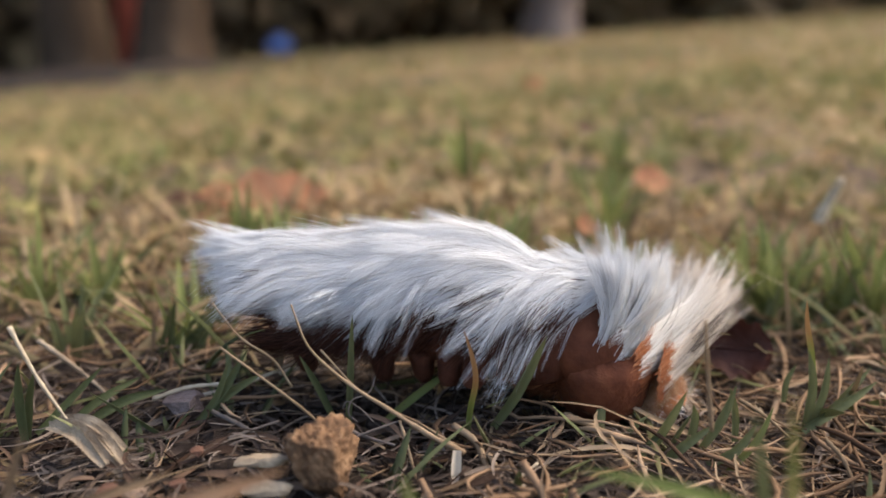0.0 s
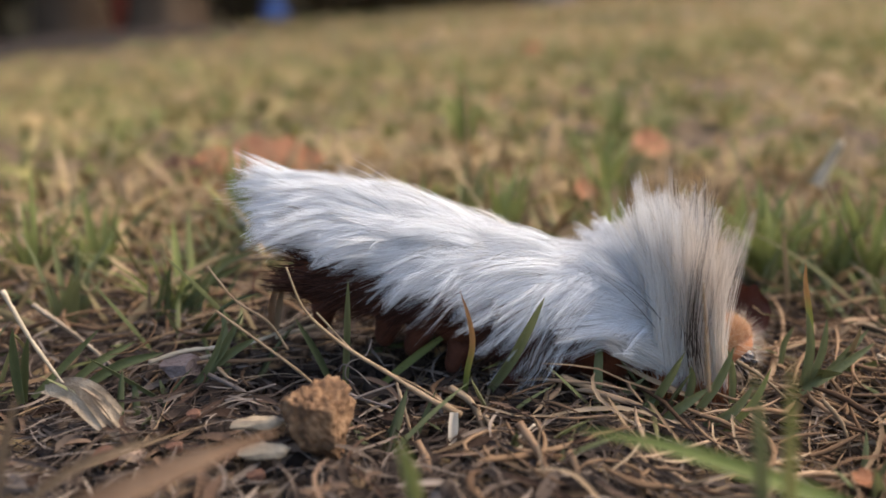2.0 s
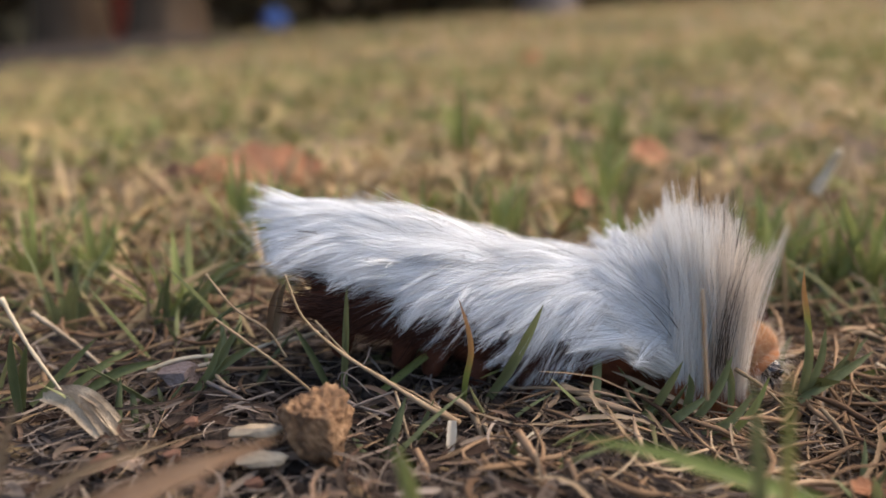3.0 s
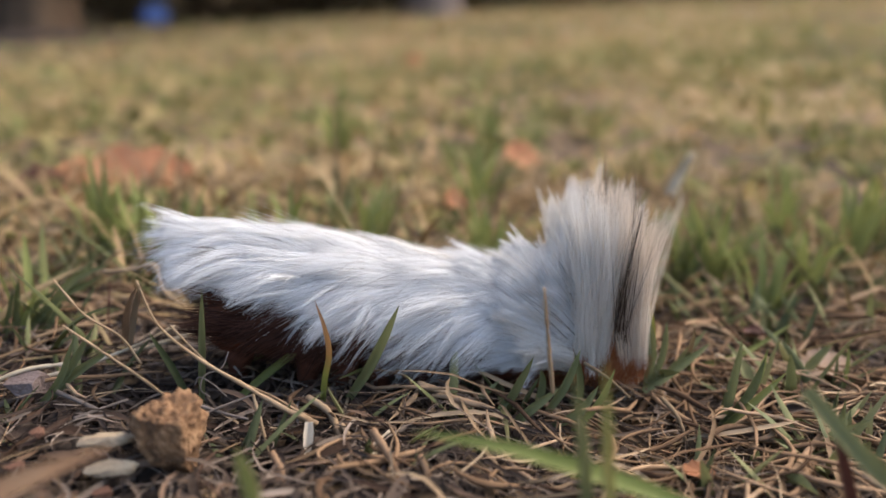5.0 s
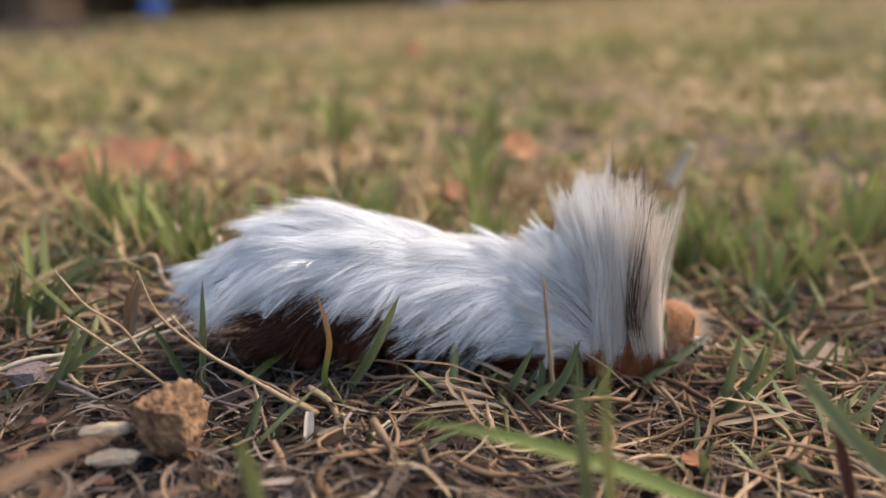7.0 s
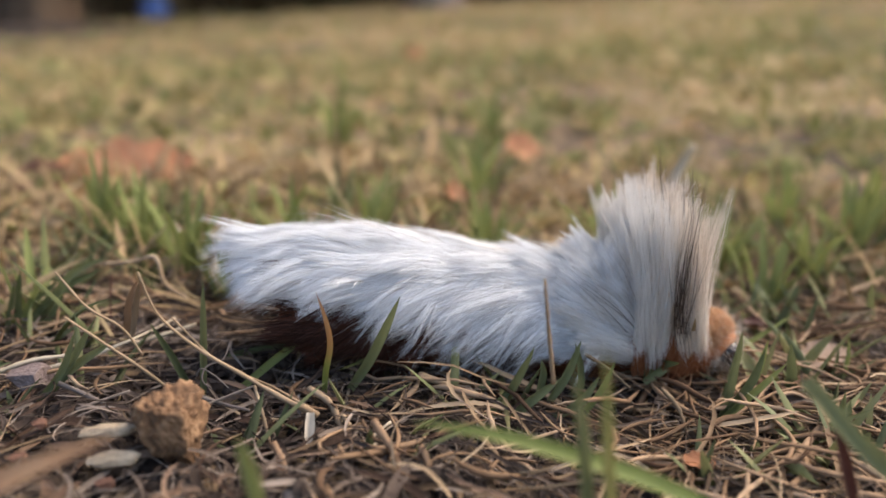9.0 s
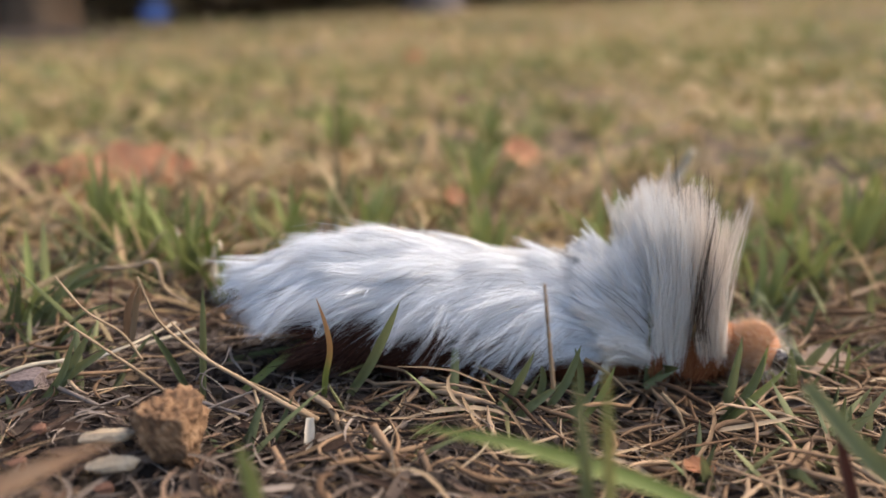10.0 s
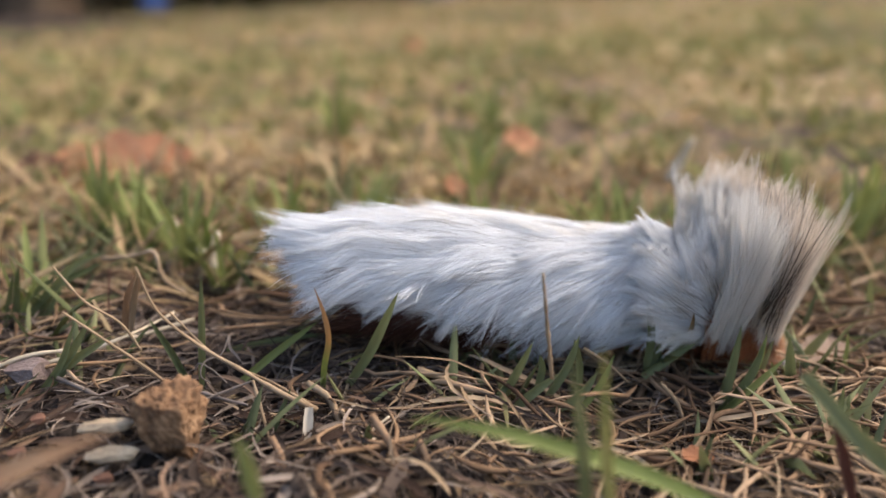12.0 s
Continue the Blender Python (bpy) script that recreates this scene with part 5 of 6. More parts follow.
dry_stalk([(-0.0189, 0.0620, 0.0018), (-0.0190, 0.0618, 0.0012), (-0.0185, 0.0616, 0.0009), (-0.0177, 0.0620, 0.0015), (-0.0167, 0.0625, 0.0020), (-0.0154, 0.0630, 0.0023)], 0.16, M_FIBRE, "curled white fibre on dark soil", 0.80)
dry_stalk([(-0.0084, 0.0660, 0.0033), (-0.0081, 0.0660, 0.0039), (-0.0071, 0.0655, 0.0037), (-0.0058, 0.0650, 0.0026)], 0.09, M_FIBRE, "fine grey fibre looping over thatch", 0.80)
dry_stalk([(-0.0071, 0.0650, 0.0026), (-0.0078, 0.0650, 0.0033), (-0.0076, 0.0655, 0.0042), (-0.0062, 0.0660, 0.0047), (-0.0057, 0.0670, 0.0057)], 0.08, M_FIBRE, "fine grey fibre looping over thatch", 0.80)
dry_stalk([(-0.0079, 0.0630, 0.0019), (-0.0059, 0.0635, 0.0025), (-0.0037, 0.0640, 0.0031)], 0.20, M_FIBRE, "grey stem lying on soil", 0.60)
dry_stalk([(-0.0079, 0.0640, 0.0024), (-0.0057, 0.0635, 0.0018), (-0.0040, 0.0630, 0.0015)], 0.22, M_FIBRE, "grey stem lying on soil", 0.70)
dry_stalk([(-0.0036, 0.0640, 0.0031), (-0.0029, 0.0615, 0.0021), (-0.0021, 0.0590, 0.0003)], 0.20, M_STALK, "thin brown stem hanging over dark soil", 0.80)
dry_stalk([(0.0007, 0.0640, 0.0027), (0.0024, 0.0625, 0.0020), (0.0032, 0.0605, 0.0008), (0.0038, 0.0580, -0.0006)], 0.42, M_STALK, "tan curved stem bowing to the soil", 0.90)
dry_stalk([(0.0033, 0.0610, 0.0017), (0.0038, 0.0605, 0.0011), (0.0045, 0.0595, 0.0002)], 0.34, M_STALK, "short tan stub of stem", 0.80)
dry_stalk([(0.0098, 0.0660, 0.0025), (0.0121, 0.0650, 0.0019), (0.0139, 0.0635, 0.0006), (0.0143, 0.0610, -0.0011)], 0.46, M_STALK, "tan stem arching over green blades", 0.90)
dry_stalk([(0.0055, 0.0560, 0.0037), (0.0067, 0.0540, 0.0024), (0.0075, 0.0520, 0.0007)], 0.42, M_BROWN, "soft brown stem bowing close by", 0.90)
dry_stalk([(0.0087, 0.0540, 0.0026), (0.0092, 0.0530, 0.0016), (0.0093, 0.0520, 0.0003)], 0.42, M_BROWN, "soft brown stub close by", 0.80)
dry_stalk([(0.0014, 0.0570, 0.0008), (0.0037, 0.0565, 0.0003), (0.0059, 0.0570, 0.0014)], 0.30, M_PALE, "pale branching root lying on soil", 0.60)
dry_stalk([(0.0031, 0.0575, 0.0007), (0.0048, 0.0580, 0.0009), (0.0070, 0.0595, 0.0017)], 0.26, M_PALE, "pale branching root lying on soil", 0.60)
dry_stalk([(-0.0018, 0.0570, 0.0018), (-0.0010, 0.0555, 0.0007), (-0.0010, 0.0540, -0.0006)], 0.40, M_BROWN, "brown stem stub close by", 0.80)
dry_stalk([(0.0398, 0.0735, 0.0007), (0.0420, 0.0725, -0.0004), (0.0443, 0.0715, -0.0015)], 0.32, M_PALE, "pale straw stub lying on thatch", 0.80)
dry_stalk([(0.0381, 0.0780, 0.0006), (0.0400, 0.0785, 0.0018), (0.0435, 0.0785, 0.0007), (0.0473, 0.0780, -0.0016)], 0.36, M_STALK, "tan stem arching low over thatch", 0.60)
dry_stalk([(0.0540, 0.0840, -0.0016), (0.0564, 0.0845, -0.0001), (0.0599, 0.0840, -0.0028)], 0.32, M_YELLOWING, "yellow-green stem arching low over thatch", 0.70)
grass_blade([(0.0354, 0.0625, -0.0014), (0.0359, 0.0625, 0.0018), (0.0361, 0.0620, 0.0059)], 0.60, M_BLUEGREEN, "dark blue-green blade in a spread clump", "grass blades in the low clump", (0, -1, 0.3))
grass_blade([(0.0349, 0.0620, -0.0012), (0.0372, 0.0620, 0.0020), (0.0384, 0.0618, 0.0054)], 0.65, M_OLIVE, "dark green blade in a spread clump", "grass blades in the low clump", (0, -1, 0.3))
grass_blade([(0.0348, 0.0618, -0.0012), (0.0375, 0.0616, 0.0015), (0.0403, 0.0615, 0.0042)], 0.50, M_GREEN, "yellow-green blade in a spread clump", "grass blades in the low clump", (0, -1, 0.3))
grass_blade([(0.0289, 0.0405, 0.0130), (0.0306, 0.0390, 0.0108), (0.0325, 0.0375, 0.0084)], 0.75, M_BLUEGREEN, "broad soft green blade slanting close by", "grass blades close to the lens", (0, -1, 0.3))
grass_blade([(0.0651, 0.0900, -0.0024), (0.0662, 0.0895, -0.0051), (0.0653, 0.0890, -0.0078)], 0.40, M_OLIVE, "short green blade in thatch", "grass blades beside the caterpillar", (0, -1, 0.3))
grass_blade([(0.0495, 0.0690, -0.0031), (0.0496, 0.0690, -0.0002), (0.0497, 0.0690, 0.0022)], 0.35, M_OLIVE, "thin dark blade standing in thatch", "grass blades beside the caterpillar", (0, -1, 0.3))
grass_blade([(-0.0176, 0.1080, 0.0012), (-0.0215, 0.1080, 0.0043), (-0.0245, 0.1070, 0.0087)], 0.85, M_FRESH, "bright green blade in a clump of lawn grass", "grass blades in the clump on the lawn", (0, -1, 0.3))
grass_blade([(-0.0176, 0.1100, 0.0011), (-0.0202, 0.1100, 0.0058), (-0.0222, 0.1090, 0.0099)], 0.85, M_FRESH, "bright green blade in a clump of lawn grass", "grass blades in the clump on the lawn", (0, -1, 0.3))
grass_blade([(-0.0142, 0.1040, 0.0015), (-0.0175, 0.1040, 0.0027), (-0.0212, 0.1030, 0.0033)], 0.70, M_FRESH, "bright green blade in a clump of lawn grass", "grass blades in the clump on the lawn", (0, -1, 0.3))
grass_blade([(-0.0060, 0.1120, -0.0013), (-0.0090, 0.1120, 0.0041), (-0.0127, 0.1110, 0.0091)], 0.60, M_YELLOWING, "bright green blade in a clump of lawn grass", "grass blades in the clump on the lawn", (0, -1, 0.3))
grass_blade([(-0.0033, 0.1050, 0.0027), (-0.0017, 0.1050, 0.0071), (-0.0001, 0.1040, 0.0108)], 0.60, M_FRESH, "bright green blade in a clump of lawn grass", "grass blades in the clump on the lawn", (0, -1, 0.3))
grass_blade([(-0.0029, 0.1050, 0.0026), (-0.0012, 0.1050, 0.0045), (-0.0006, 0.1040, 0.0068)], 0.50, M_YELLOWING, "bright green blade in a clump of lawn grass", "grass blades in the clump on the lawn", (0, -1, 0.3))
grass_blade([(-0.0105, 0.0960, 0.0025), (-0.0109, 0.0960, 0.0059), (-0.0111, 0.0950, 0.0091)], 0.50, M_FRESH, "bright green blade in a clump of lawn grass", "grass blades in the clump on the lawn", (0, -1, 0.3))
grass_blade([(-0.0102, 0.0960, 0.0018), (-0.0092, 0.0960, 0.0045), (-0.0082, 0.0950, 0.0066)], 0.50, M_FRESH, "bright green blade in a clump of lawn grass", "grass blades in the clump on the lawn", (0, -1, 0.3))
grass_blade([(-0.0096, 0.0960, 0.0015), (-0.0076, 0.0960, 0.0038), (-0.0060, 0.0950, 0.0054)], 0.50, M_YELLOWING, "bright green blade in a clump of lawn grass", "grass blades in the clump on the lawn", (0, -1, 0.3))
dry_stalk([(-0.0095, 0.0945, 0.0010), (-0.0104, 0.0945, 0.0038), (-0.0095, 0.0940, 0.0071)], 0.75, M_BLEACHED, "thick cream shoot base in a grass clump", 0.70)
dry_stalk([(-0.0104, 0.0980, 0.0027), (-0.0127, 0.0990, 0.0040), (-0.0159, 0.1020, 0.0067)], 0.70, M_BLEACHED, "thick cream runner in a grass clump", 0.60)
clod((-0.0092, 0.0562, 0.0036), (2.6, 2.3, 3.25), M_OCHRE, "clod", "rough ochre-brown clod of dry earth on soil", 41, 0.13, 6, 0, 0.50, 0.36)
clod((-0.0222, 0.0685, 0.0025), (1.7, 1.5, 1.2), M_PEBBLE, "pebble", "smooth grey-brown pebble half sunk in soil", 5, 0.04, 0, 0)
clod((-0.0189, 0.0555, 0.0024), (0.66, 0.55, 0.50), M_REDCLAY, "pebble", "small red-brown pebble on dark soil", 312, 0.06, 6, 30)
clod((-0.0234, 0.0545, 0.0023), (0.96, 0.80, 0.72), M_REDCLAY, "pebble", "dull red-brown crumb of earth on soil", 190, 0.06, 6, 30)
clod((-0.0183, 0.0585, 0.0034), (0.54, 0.45, 0.41), M_REDCLAY, "pebble", "small red-brown pebble on dark soil", 345, 0.06, 6, 30)
clod((-0.0128, 0.0535, 0.0012), (0.72, 0.60, 0.54), M_REDCLAY, "pebble", "tan pebble among dark soil", 455, 0.06, 6, 30)
wood_chip((-0.0153, 0.0575, 0.0030), (-0.0115, 0.0570, 0.0037), 0.50, M_CREAM, "pale bleached bark chip lying on dark soil")
wood_chip((-0.0144, 0.0550, 0.0022), (-0.0108, 0.0548, 0.0025), 0.50, M_CREAM, "cream splinter of wood lying on dark soil")
wood_chip((-0.0244, 0.0560, 0.0015), (-0.0216, 0.0560, 0.0012), 0.7, M_LEAFTAN, "small tan bark chip on dark soil")
husk((-0.0303, 0.0625, 0.0040), (-0.0243, 0.0595, 0.0014), 0.8, M_CREAM, "pale torn straw husk at a grass root")
dead_leaf((0.0285, 0.0785, 0.0033), 6.0, 6.0, -20, 45, M_LEAFDARK, "dark maroon curled dead leaf behind the body", 70)
dead_leaf((-0.0338, 0.1570, 0.0012), 27, 15, 4, 22, M_LEAFRED, "large russet dead leaf lying on the lawn", 38)
dead_leaf((0.0426, 0.1750, 0.0022), 8, 7, 20, 30, M_LEAFRED, "small russet dead leaf on the lawn", 45)
dead_leaf((0.0229, 0.1350, 0.0023), 4, 4, 30, 30, M_LEAFRED, "small russet dead leaf on the lawn", 45)
dead_leaf((0.0465, 0.4400, 0.0001), 16, 14, 20, 30, M_LEAFRED, "amber dead leaf on the distant lawn", 50)
dead_leaf((0.0500, 0.0715, -0.0003), 6, 4, 20, 40, M_LEAFTAN, "crumpled tan dead leaf on thatch")
dead_leaf((0.0290, 0.0525, 0.0008), 2.6, 1.9, 10, 25, M_RUST, "orange-brown scrap of dead leaf on thatch")
dead_leaf((0.0466, 0.0790, 0.0004), 3.0, 2.2, 10, 70, M_LEAFDARK, "shrivelled dark leaf scrap on thatch")
dead_leaf((-0.0466, 0.1540, 0.0017), 9, 7, 20, 30, M_LEAFDARK, "dark shrivelled leaf on the lawn", 45)
dead_leaf((0.0601, 0.1300, 0.0034), 3, 2, 60, 40, M_LEAFDARK, "dark shrivelled leaf on the lawn")
dead_leaf((0.0422, 0.2500, 0.0037), 8, 7, 20, 40, M_LEAFDARK, "dark shrivelled leaf on the lawn", 45)
dry_stalk([(0.0530, 0.1200, 0.0061), (0.0545, 0.1200, 0.0093), (0.0554, 0.1190, 0.0124)], 1.30, M_PALE, "short pale dead stick leaning in the lawn", 0.50)
dry_stalk([(0.0046, 0.1250, 0.0044), (0.0040, 0.1240, 0.0129), (0.0036, 0.1230, 0.0210)], 0.45, M_STANDSTRAW, "pale grass stalk standing in the lawn", 0.50)
grass_tuft((0.0036, 0.1180, 0.0084), 11, 11.2, M_BLUEGREEN)
grass_tuft((0.0401, 0.0980, 0.0034), 18, 11.2, M_GREEN)
grass_tuft((0.0473, 0.1000, 0.0034), 15, 11.2, M_GREEN)
grass_tuft((0.0406, 0.2000, 0.0018), 13, 15.0, M_GREEN)
grass_tuft((-0.0411, 0.1000, 0.0046), 15, 11.2, M_GREEN)
grass_tuft((-0.0200, 0.1050, 0.0044), 18, 11.2, M_GREEN)
grass_tuft((-0.0016, 0.1050, 0.0055), 15, 11.2, M_GREEN)
grass_tuft((0.0239, 0.1070, 0.0045), 18, 11.2, M_GREEN)
grass_tuft((0.0523, 0.0880, 0.0008), 11, 11.2, M_GREEN)
grass_tuft((0.0732, 0.1050, 0.0016), 20, 12.5, M_GREEN)
grass_tuft((-0.0268, 0.0850, 0.0020), 11, 10.0, M_GREEN)
grass_tuft((-0.0088, 0.0940, 0.0040), 11, 8.8, M_GREEN)
grass_tuft((0.0228, 0.1060, 0.0049), 13, 10.0, M_GREEN)
grass_tuft((0.0391, 0.1000, 0.0042), 15, 13.8, M_GREEN)
grass_tuft((0.0383, 0.1030, 0.0026), 13, 11.2, M_GREEN)
grass_tuft((0.0510, 0.0990, 0.0029), 15, 12.5, M_GREEN)
grass_tuft((0.0528, 0.1000, 0.0027), 15, 11.2, M_GREEN)
grass_tuft((0.0610, 0.0950, 0.0018), 15, 12.5, M_GREEN)
grass_tuft((0.0810, 0.1120, 0.0020), 15, 13.8, M_GREEN)
grass_tuft((0.0712, 0.1200, 0.0018), 15, 12.5, M_GREEN)
grass_tuft((0.0079, 0.1120, 0.0042), 15, 12.5, M_GREEN)
grass_tuft((-0.0264, 0.1120, 0.0041), 15, 12.5, M_GREEN)
grass_tuft((-0.0140, 0.1000, 0.0043), 15, 11.2, M_GREEN)
grass_tuft((-0.0477, 0.0980, 0.0039), 15, 12.5, M_GREEN)
grass_tuft((-0.0385, 0.0850, 0.0029), 11, 10.0, M_BLUEGREEN)
grass_tuft((0.0272, 0.1400, 0.0034), 15, 13.8, M_GREEN)
grass_tuft((0.0053, 0.1900, 0.0007), 15, 15.0, M_GREEN)


# ---- the lawn's edge ----
build_tree(0.245, 2.05, 0.054, (0.01, 0.02), M_BARK, "slender tree with smooth grey bark at the lawn's edge")
build_tree(-0.43, 1.42, 0.052, (0.05, 0.03), M_BARKDARK, "dark tree trunk flaring into dark soil at its foot")
build_tree(-0.60, 1.50, 0.050, (-0.14, 0.05), M_BARKDARK, "dark tree trunk leaning away at the lawn's edge")
build_hedge(-6.0, 3.4, -0.2, 3.2, 2.6, "dull brown hedge with bare stems behind the lawn")
build_hedge(-0.4, 3.3, 6.0, 4.2, 2.6, "dull brown shaded hedge with bare stems behind the lawn")


def build_mound():
    """Loose dark soil heaped round the trunks."""
    u, v = np.meshgrid(np.linspace(-1, 1, 61), np.linspace(-1, 1, 61), indexing="ij")
    X, Y = -0.58 + 0.36 * u, 1.32 + 0.30 * v
    h = 0.020 * np.clip(1 - u**2 - v**2, -0.3, 1) + 0.003 * ripple(X, Y, 0.02) + 0.0015 * ripple(Y, X, 0.008)
    Z = ground_z(X, Y) + np.where(u**2 + v**2 < 1.15, h, -0.01)
    i = np.arange(u.size).reshape(u.shape)
    q = np.stack([i[:-1, :-1], i[1:, :-1], i[1:, 1:], i[:-1, 1:]], -1).reshape(-1, 4)
    tagged(new("soil_mound", raw_mesh("soil_mound", np.stack([X, Y, Z], -1).reshape(-1, 3), q, M_CRUMB)), "dark loose soil heaped round tree trunks", "soil", kind="structure")


def build_post():
    z = float(ground_z(-0.55, 1.9)) - 0.02
    base = tagged(new("post"), "weathered red painted post among tree trunks", "post")
    base.matrix_basis = Matrix.Translation((-0.66, 1.9, z))
    piece("shaft", tube_mesh("shaft", np.array([[0, 0, 0], [0, 0, 0.4], [0, 0, 0.8], [0, 0, 1.1]]), np.array([0.028, 0.027, 0.027, 0.024]), M_REDPOST, 14), base)


def build_blue_bag():
    z = float(ground_z(-0.463, 2.56))
    bm = bmesh.new()
    bmesh.ops.create_icosphere(bm, subdivisions=4, radius=1.0)
    for v in bm.verts:
        k = 1 + 0.25 * noise.noise(v.co * 2.2) + 0.1 * noise.noise(v.co * 6)
        v.co = Vector((v.co.x * 0.036 * k, v.co.y * 0.03 * k, v.co.z * 0.034 * k))
    me = bpy.data.meshes.new("plastic_bag")
    bm.to_mesh(me)
    bm.free()
    me.materials.append(M_BLUE)
    tagged(piece("plastic_bag", me, m=Matrix.Translation((-0.463, 2.56, z + 0.03))), "crumpled bright blue plastic scrap on the lawn", "plastic scrap")


build_mound()
build_post()
build_blue_bag()


def motions():
    """The crawl: by time the spine's four points, the crest's base (x, z in mm), the lean of the crest's back and front in degrees and the head's place."""
    crawl = (
        (0.0, (-15.0, 11.8), (-6.6, 11.7), (2.2, 11.7), (11.2, 8.5), (13.9, 7.2), (102, 68), (19.0, 2.0)),
        (0.5, (-12.7, 12.1), (-4.1, 10.7), (5.3, 9.4), (14.3, 8.2), (16.4, 6.6), (104, 70), (19.6, 1.3)),
        (1.0, (-12.1, 13.1), (-3.5, 11.3), (5.3, 9.2), (14.7, 8.2), (18.0, 6.3), (98, 68), (20.6, 1.7)),
        (1.5, (-12.0, 13.4), (-3.5, 11.7), (5.4, 8.5), (14.3, 7.3), (20.2, 5.5), (22, -6), (23.7, 2.5)),
        (2.0, (-11.4, 13.5), (-2.9, 11.6), (6.0, 8.4), (14.5, 6.6), (20.7, 4.8), (15, -14), (24.9, 3.3)),
        (2.5, (-10.7, 12.8), (-2.4, 11.1), (5.9, 8.2), (14.9, 6.5), (21.5, 4.0), (13, -15), (26.7, 3.3)),
        (4.5, (-6.8, 9.9), (1.6, 8.9), (9.6, 7.9), (18.4, 7.4), (24.2, 5.9), (30, 16), (29.9, 1.4)),
        (5.0, (-6.7, 10.4), (1.5, 9.1), (10.0, 7.2), (18.9, 5.6), (26.9, 5.5), (13, -11), (30.0, 1.0)),
        (5.5, (-6.4, 10.6), (1.3, 9.3), (9.8, 7.5), (18.4, 5.5), (26.1, 5.5), (16, -16), (32.0, 2.8)),
        (6.0, (-6.1, 10.6), (2.1, 9.5), (10.7, 7.7), (19.3, 5.7), (26.6, 5.7), (16, -16), (32.5, 3.3)),
        (6.5, (-5.3, 8.6), (2.5, 8.9), (10.6, 7.6), (19.5, 5.7), (27.6, 5.4), (16, -16), (33.4, 3.3)),
        (7.0, (-4.5, 7.4), (3.5, 9.8), (11.5, 7.9), (20.7, 5.9), (28.3, 5.1), (16, -16), (34.3, 3.6)),
        (9.0, (-1.1, 8.9), (6.9, 8.4), (15.1, 6.8), (24.1, 5.3), (32.3, 5.0), (16, -16), (37.8, 2.9)),
        (9.5, (-0.6, 8.6), (7.3, 8.3), (16.1, 6.7), (24.6, 5.3), (32.9, 5.0), (16, -16), (38.3, 2.6)),
        (10.0, (-0.1, 7.2), (7.4, 8.3), (16.1, 6.9), (25.2, 5.2), (34.0, 4.9), (16, -16), (41.0, 3.0)),
        (10.5, (1.3, 6.2), (8.4, 9.5), (17.2, 8.0), (26.3, 6.3), (34.5, 6.0), (16, -16), (36.9, 5.7)),
        (11.0, (2.8, 6.6), (10.9, 7.9), (19.7, 8.6), (28.9, 6.9), (37.6, 5.4), (16, -14), (41.9, 0.7)),
        (11.5, (3.3, 8.1), (12.4, 8.7), (21.9, 8.7), (31.1, 7.9), (39.0, 5.2), (7, 8), (42.7, -0.1)),
        (12.0, (4.0, 9.1), (12.6, 9.0), (21.5, 8.0), (30.7, 7.4), (39.1, 5.9), (6, -7), (43.2, 0.4)),
    )
    rows = {ob: [] for ob in [caterpillar, head, thorax] + body_parts + crest_parts}
    for t, a, b, c, d, e, lean, h in crawl:
        mid = 0.5 * (b[0] + c[0])
        sag = float(np.interp(t, (0, 1, 1.5, 2.5, 4.5, 5.5, 7, 9.5, 10.5, 11, 12), (-2.1, -1.4, -0.9, -0.9, 0.8, 1.6, 0.9, 1.3, 0.2, 1.4, 1.4)))
        rows[caterpillar].append((t, pose(mid * MM, BODY_Y, 0)))
        droop = float(np.interp(t, (0, 1, 2.5, 4.5, 5.5, 7, 9, 10, 10.5, 11, 12), (2.7, 2.6, 2.1, 1.4, 1.5, 1.4, 2.0, 2.2, 1.4, 2.4, 2.4)))
        nod = float(np.interp(t, (0, 9, 9.5, 10, 10.5, 11, 12), (28, 28, 20, 6, 0, 16, 28)))
        slump = float(np.interp(t, (0, 10.5, 11, 11.5, 12), (0, 0, 0.7, 2.0, 1.5)))
        spine = curve([(x - mid, 0, z) for x, z in (a, b, c, d)], 64)
        tan = unit(np.gradient(spine, axis=0))
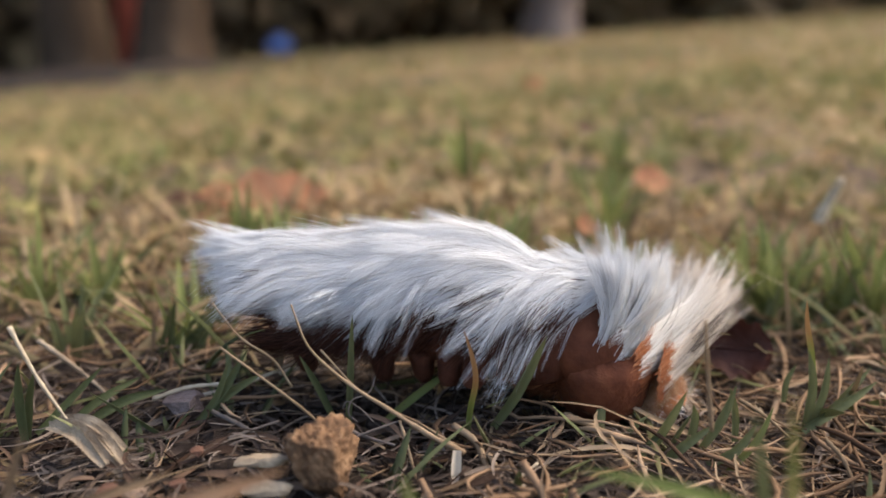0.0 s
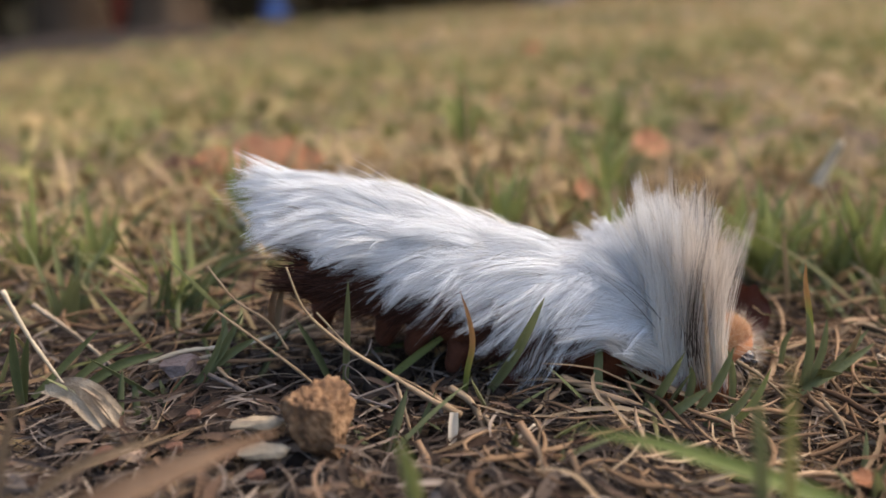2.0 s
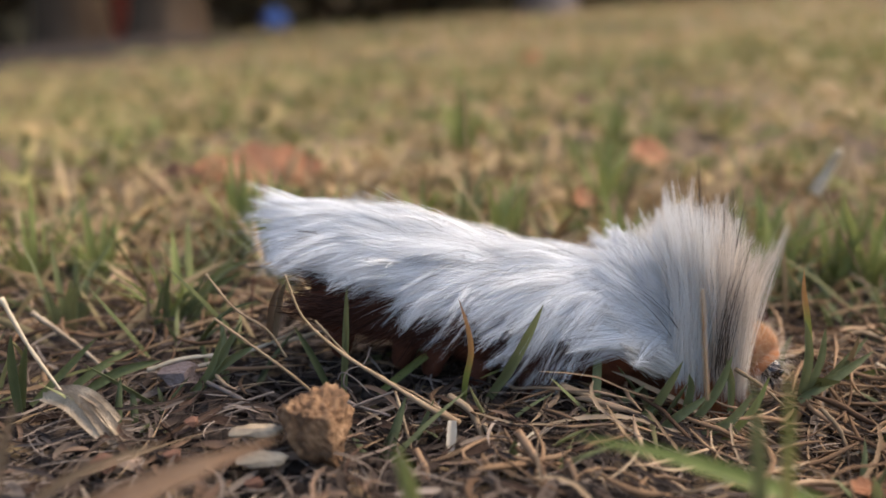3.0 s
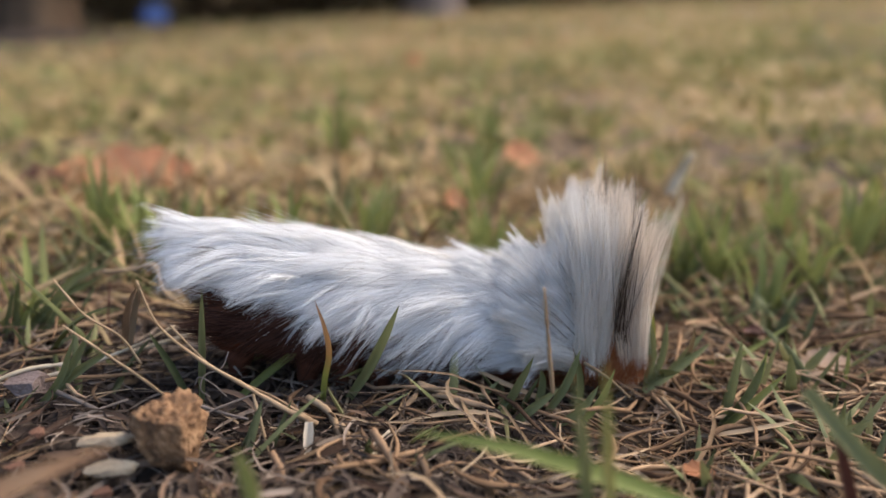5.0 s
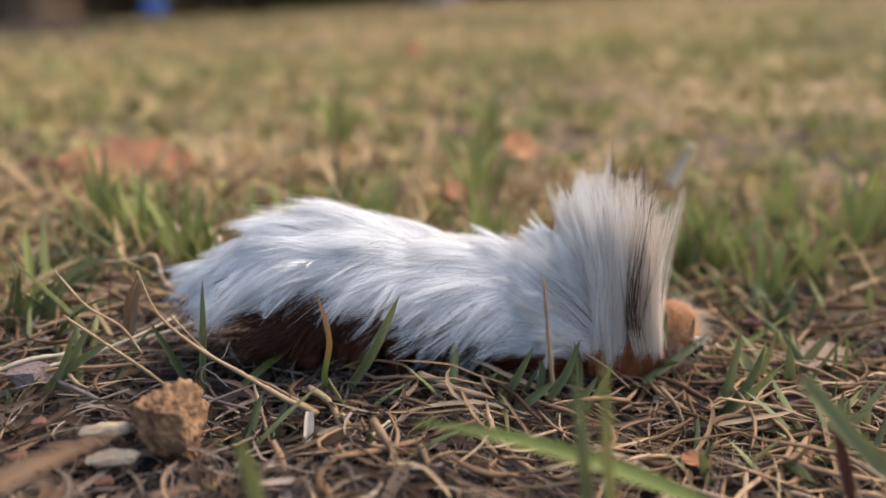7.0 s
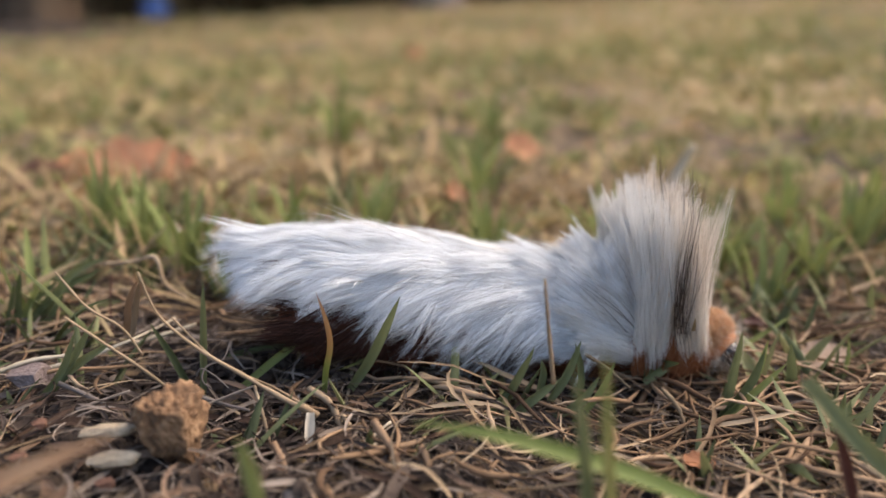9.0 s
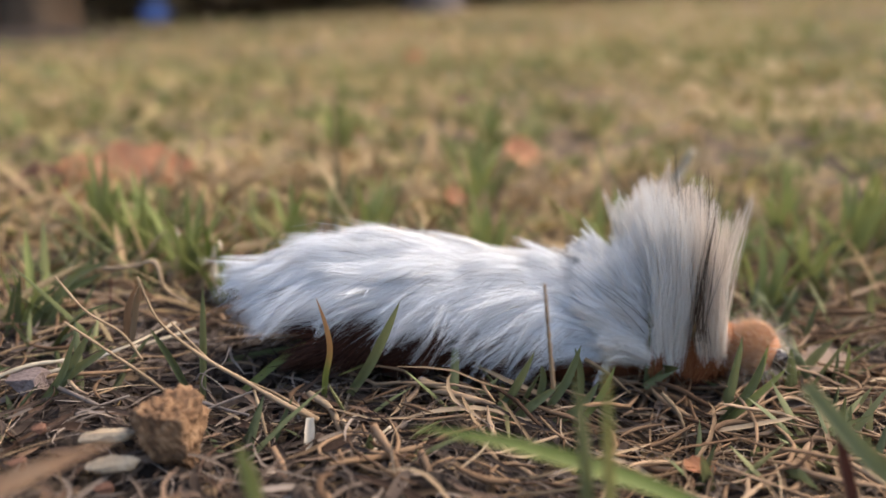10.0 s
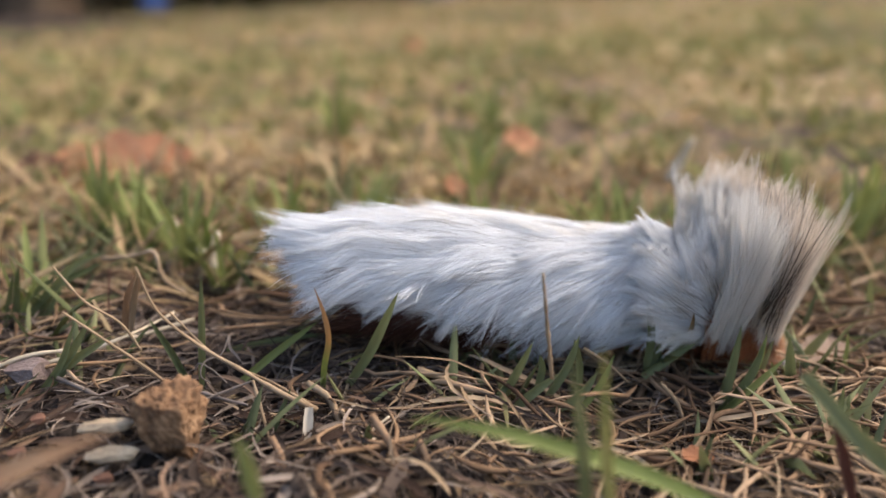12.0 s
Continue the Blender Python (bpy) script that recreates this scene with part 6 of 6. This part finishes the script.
        laid = float(np.interp(t, (0, 1, 1.5, 2.5, 4.5, 5, 11, 11.5, 12), (44, 40, 22, 8, 20, 0, 0, 22, 16)))
        for k, ob in enumerate(body_parts):
            f = (0.09 + 0.91 * k / (N_BODY - 1)) * 63
            i = int(round(f))
            x, _, z = spine[i]
            ang = -math.degrees(math.atan2(tan[i][2], tan[i][0]))
            roll = 14 * sag * max(0.0, (k - 3) / 4) + 12 * slump + 13 * droop * max(0.0, (5 - k) / 5)
            ang -= laid * max(0, k - 5) / 2
            rows[ob].append((t, pose(x * MM, 0, (z + 0.7 + 0.7 * min(1, k / 3)) * MM, roll, ang, 0)))
        opened = max(0.0, lean[1]) / 50.0
        away = float(np.interp(t, (0, 1, 1.5, 2, 4.5, 5, 11, 11.5, 12), (36, 36, 12, 0, 8, 0, 0, 8, 5)))
        low = float(np.interp(t, (0, 1, 1.5, 2, 2.5, 4.5, 5, 11, 11.5, 12), (0.8, 1.4, 1.8, 1.6, 1.3, 1.0, 0.2, 0.2, 0.6, 0.2)))
        for k, ob in enumerate(crest_parts):
            f = (0.30, 0.57, 0.86, 1.15)[k] + 0.065 * k * opened
            x, z = d[0] + (e[0] - d[0]) * f, d[1] + (e[1] - d[1]) * f
            ang = lean[0] + (lean[1] - lean[0]) * k / 3
            rows[ob].append((t, pose((x - mid) * MM, 0, (z - low * (0.3, 1.0, 1.25, 0.9)[k] + 1.4 * (1 - k / 3)) * MM, 14 * sag * (1 - k / 3) + (12 - 2 * k) * slump, ang, away * (0.25 + 0.5 * k))))
        rows[thorax].append((t, pose((0.35 * d[0] + 0.65 * e[0] + 0.4 - mid) * MM, 0.001, (0.5 * (d[1] + e[1]) - 4.0) * MM, 0, 6, 0)))
        near = float(np.interp(t, (0, 9.5, 10.5, 11, 12), (1.8, 1.8, 6.5, 3, 1.8)))
        rows[head].append((t, pose((h[0] - mid) * MM, -near * MM, h[1] * MM, 0, nod + 0.1 * lean[1], 0)))
    for ob, r in rows.items():
        walk(ob, r)


motions()
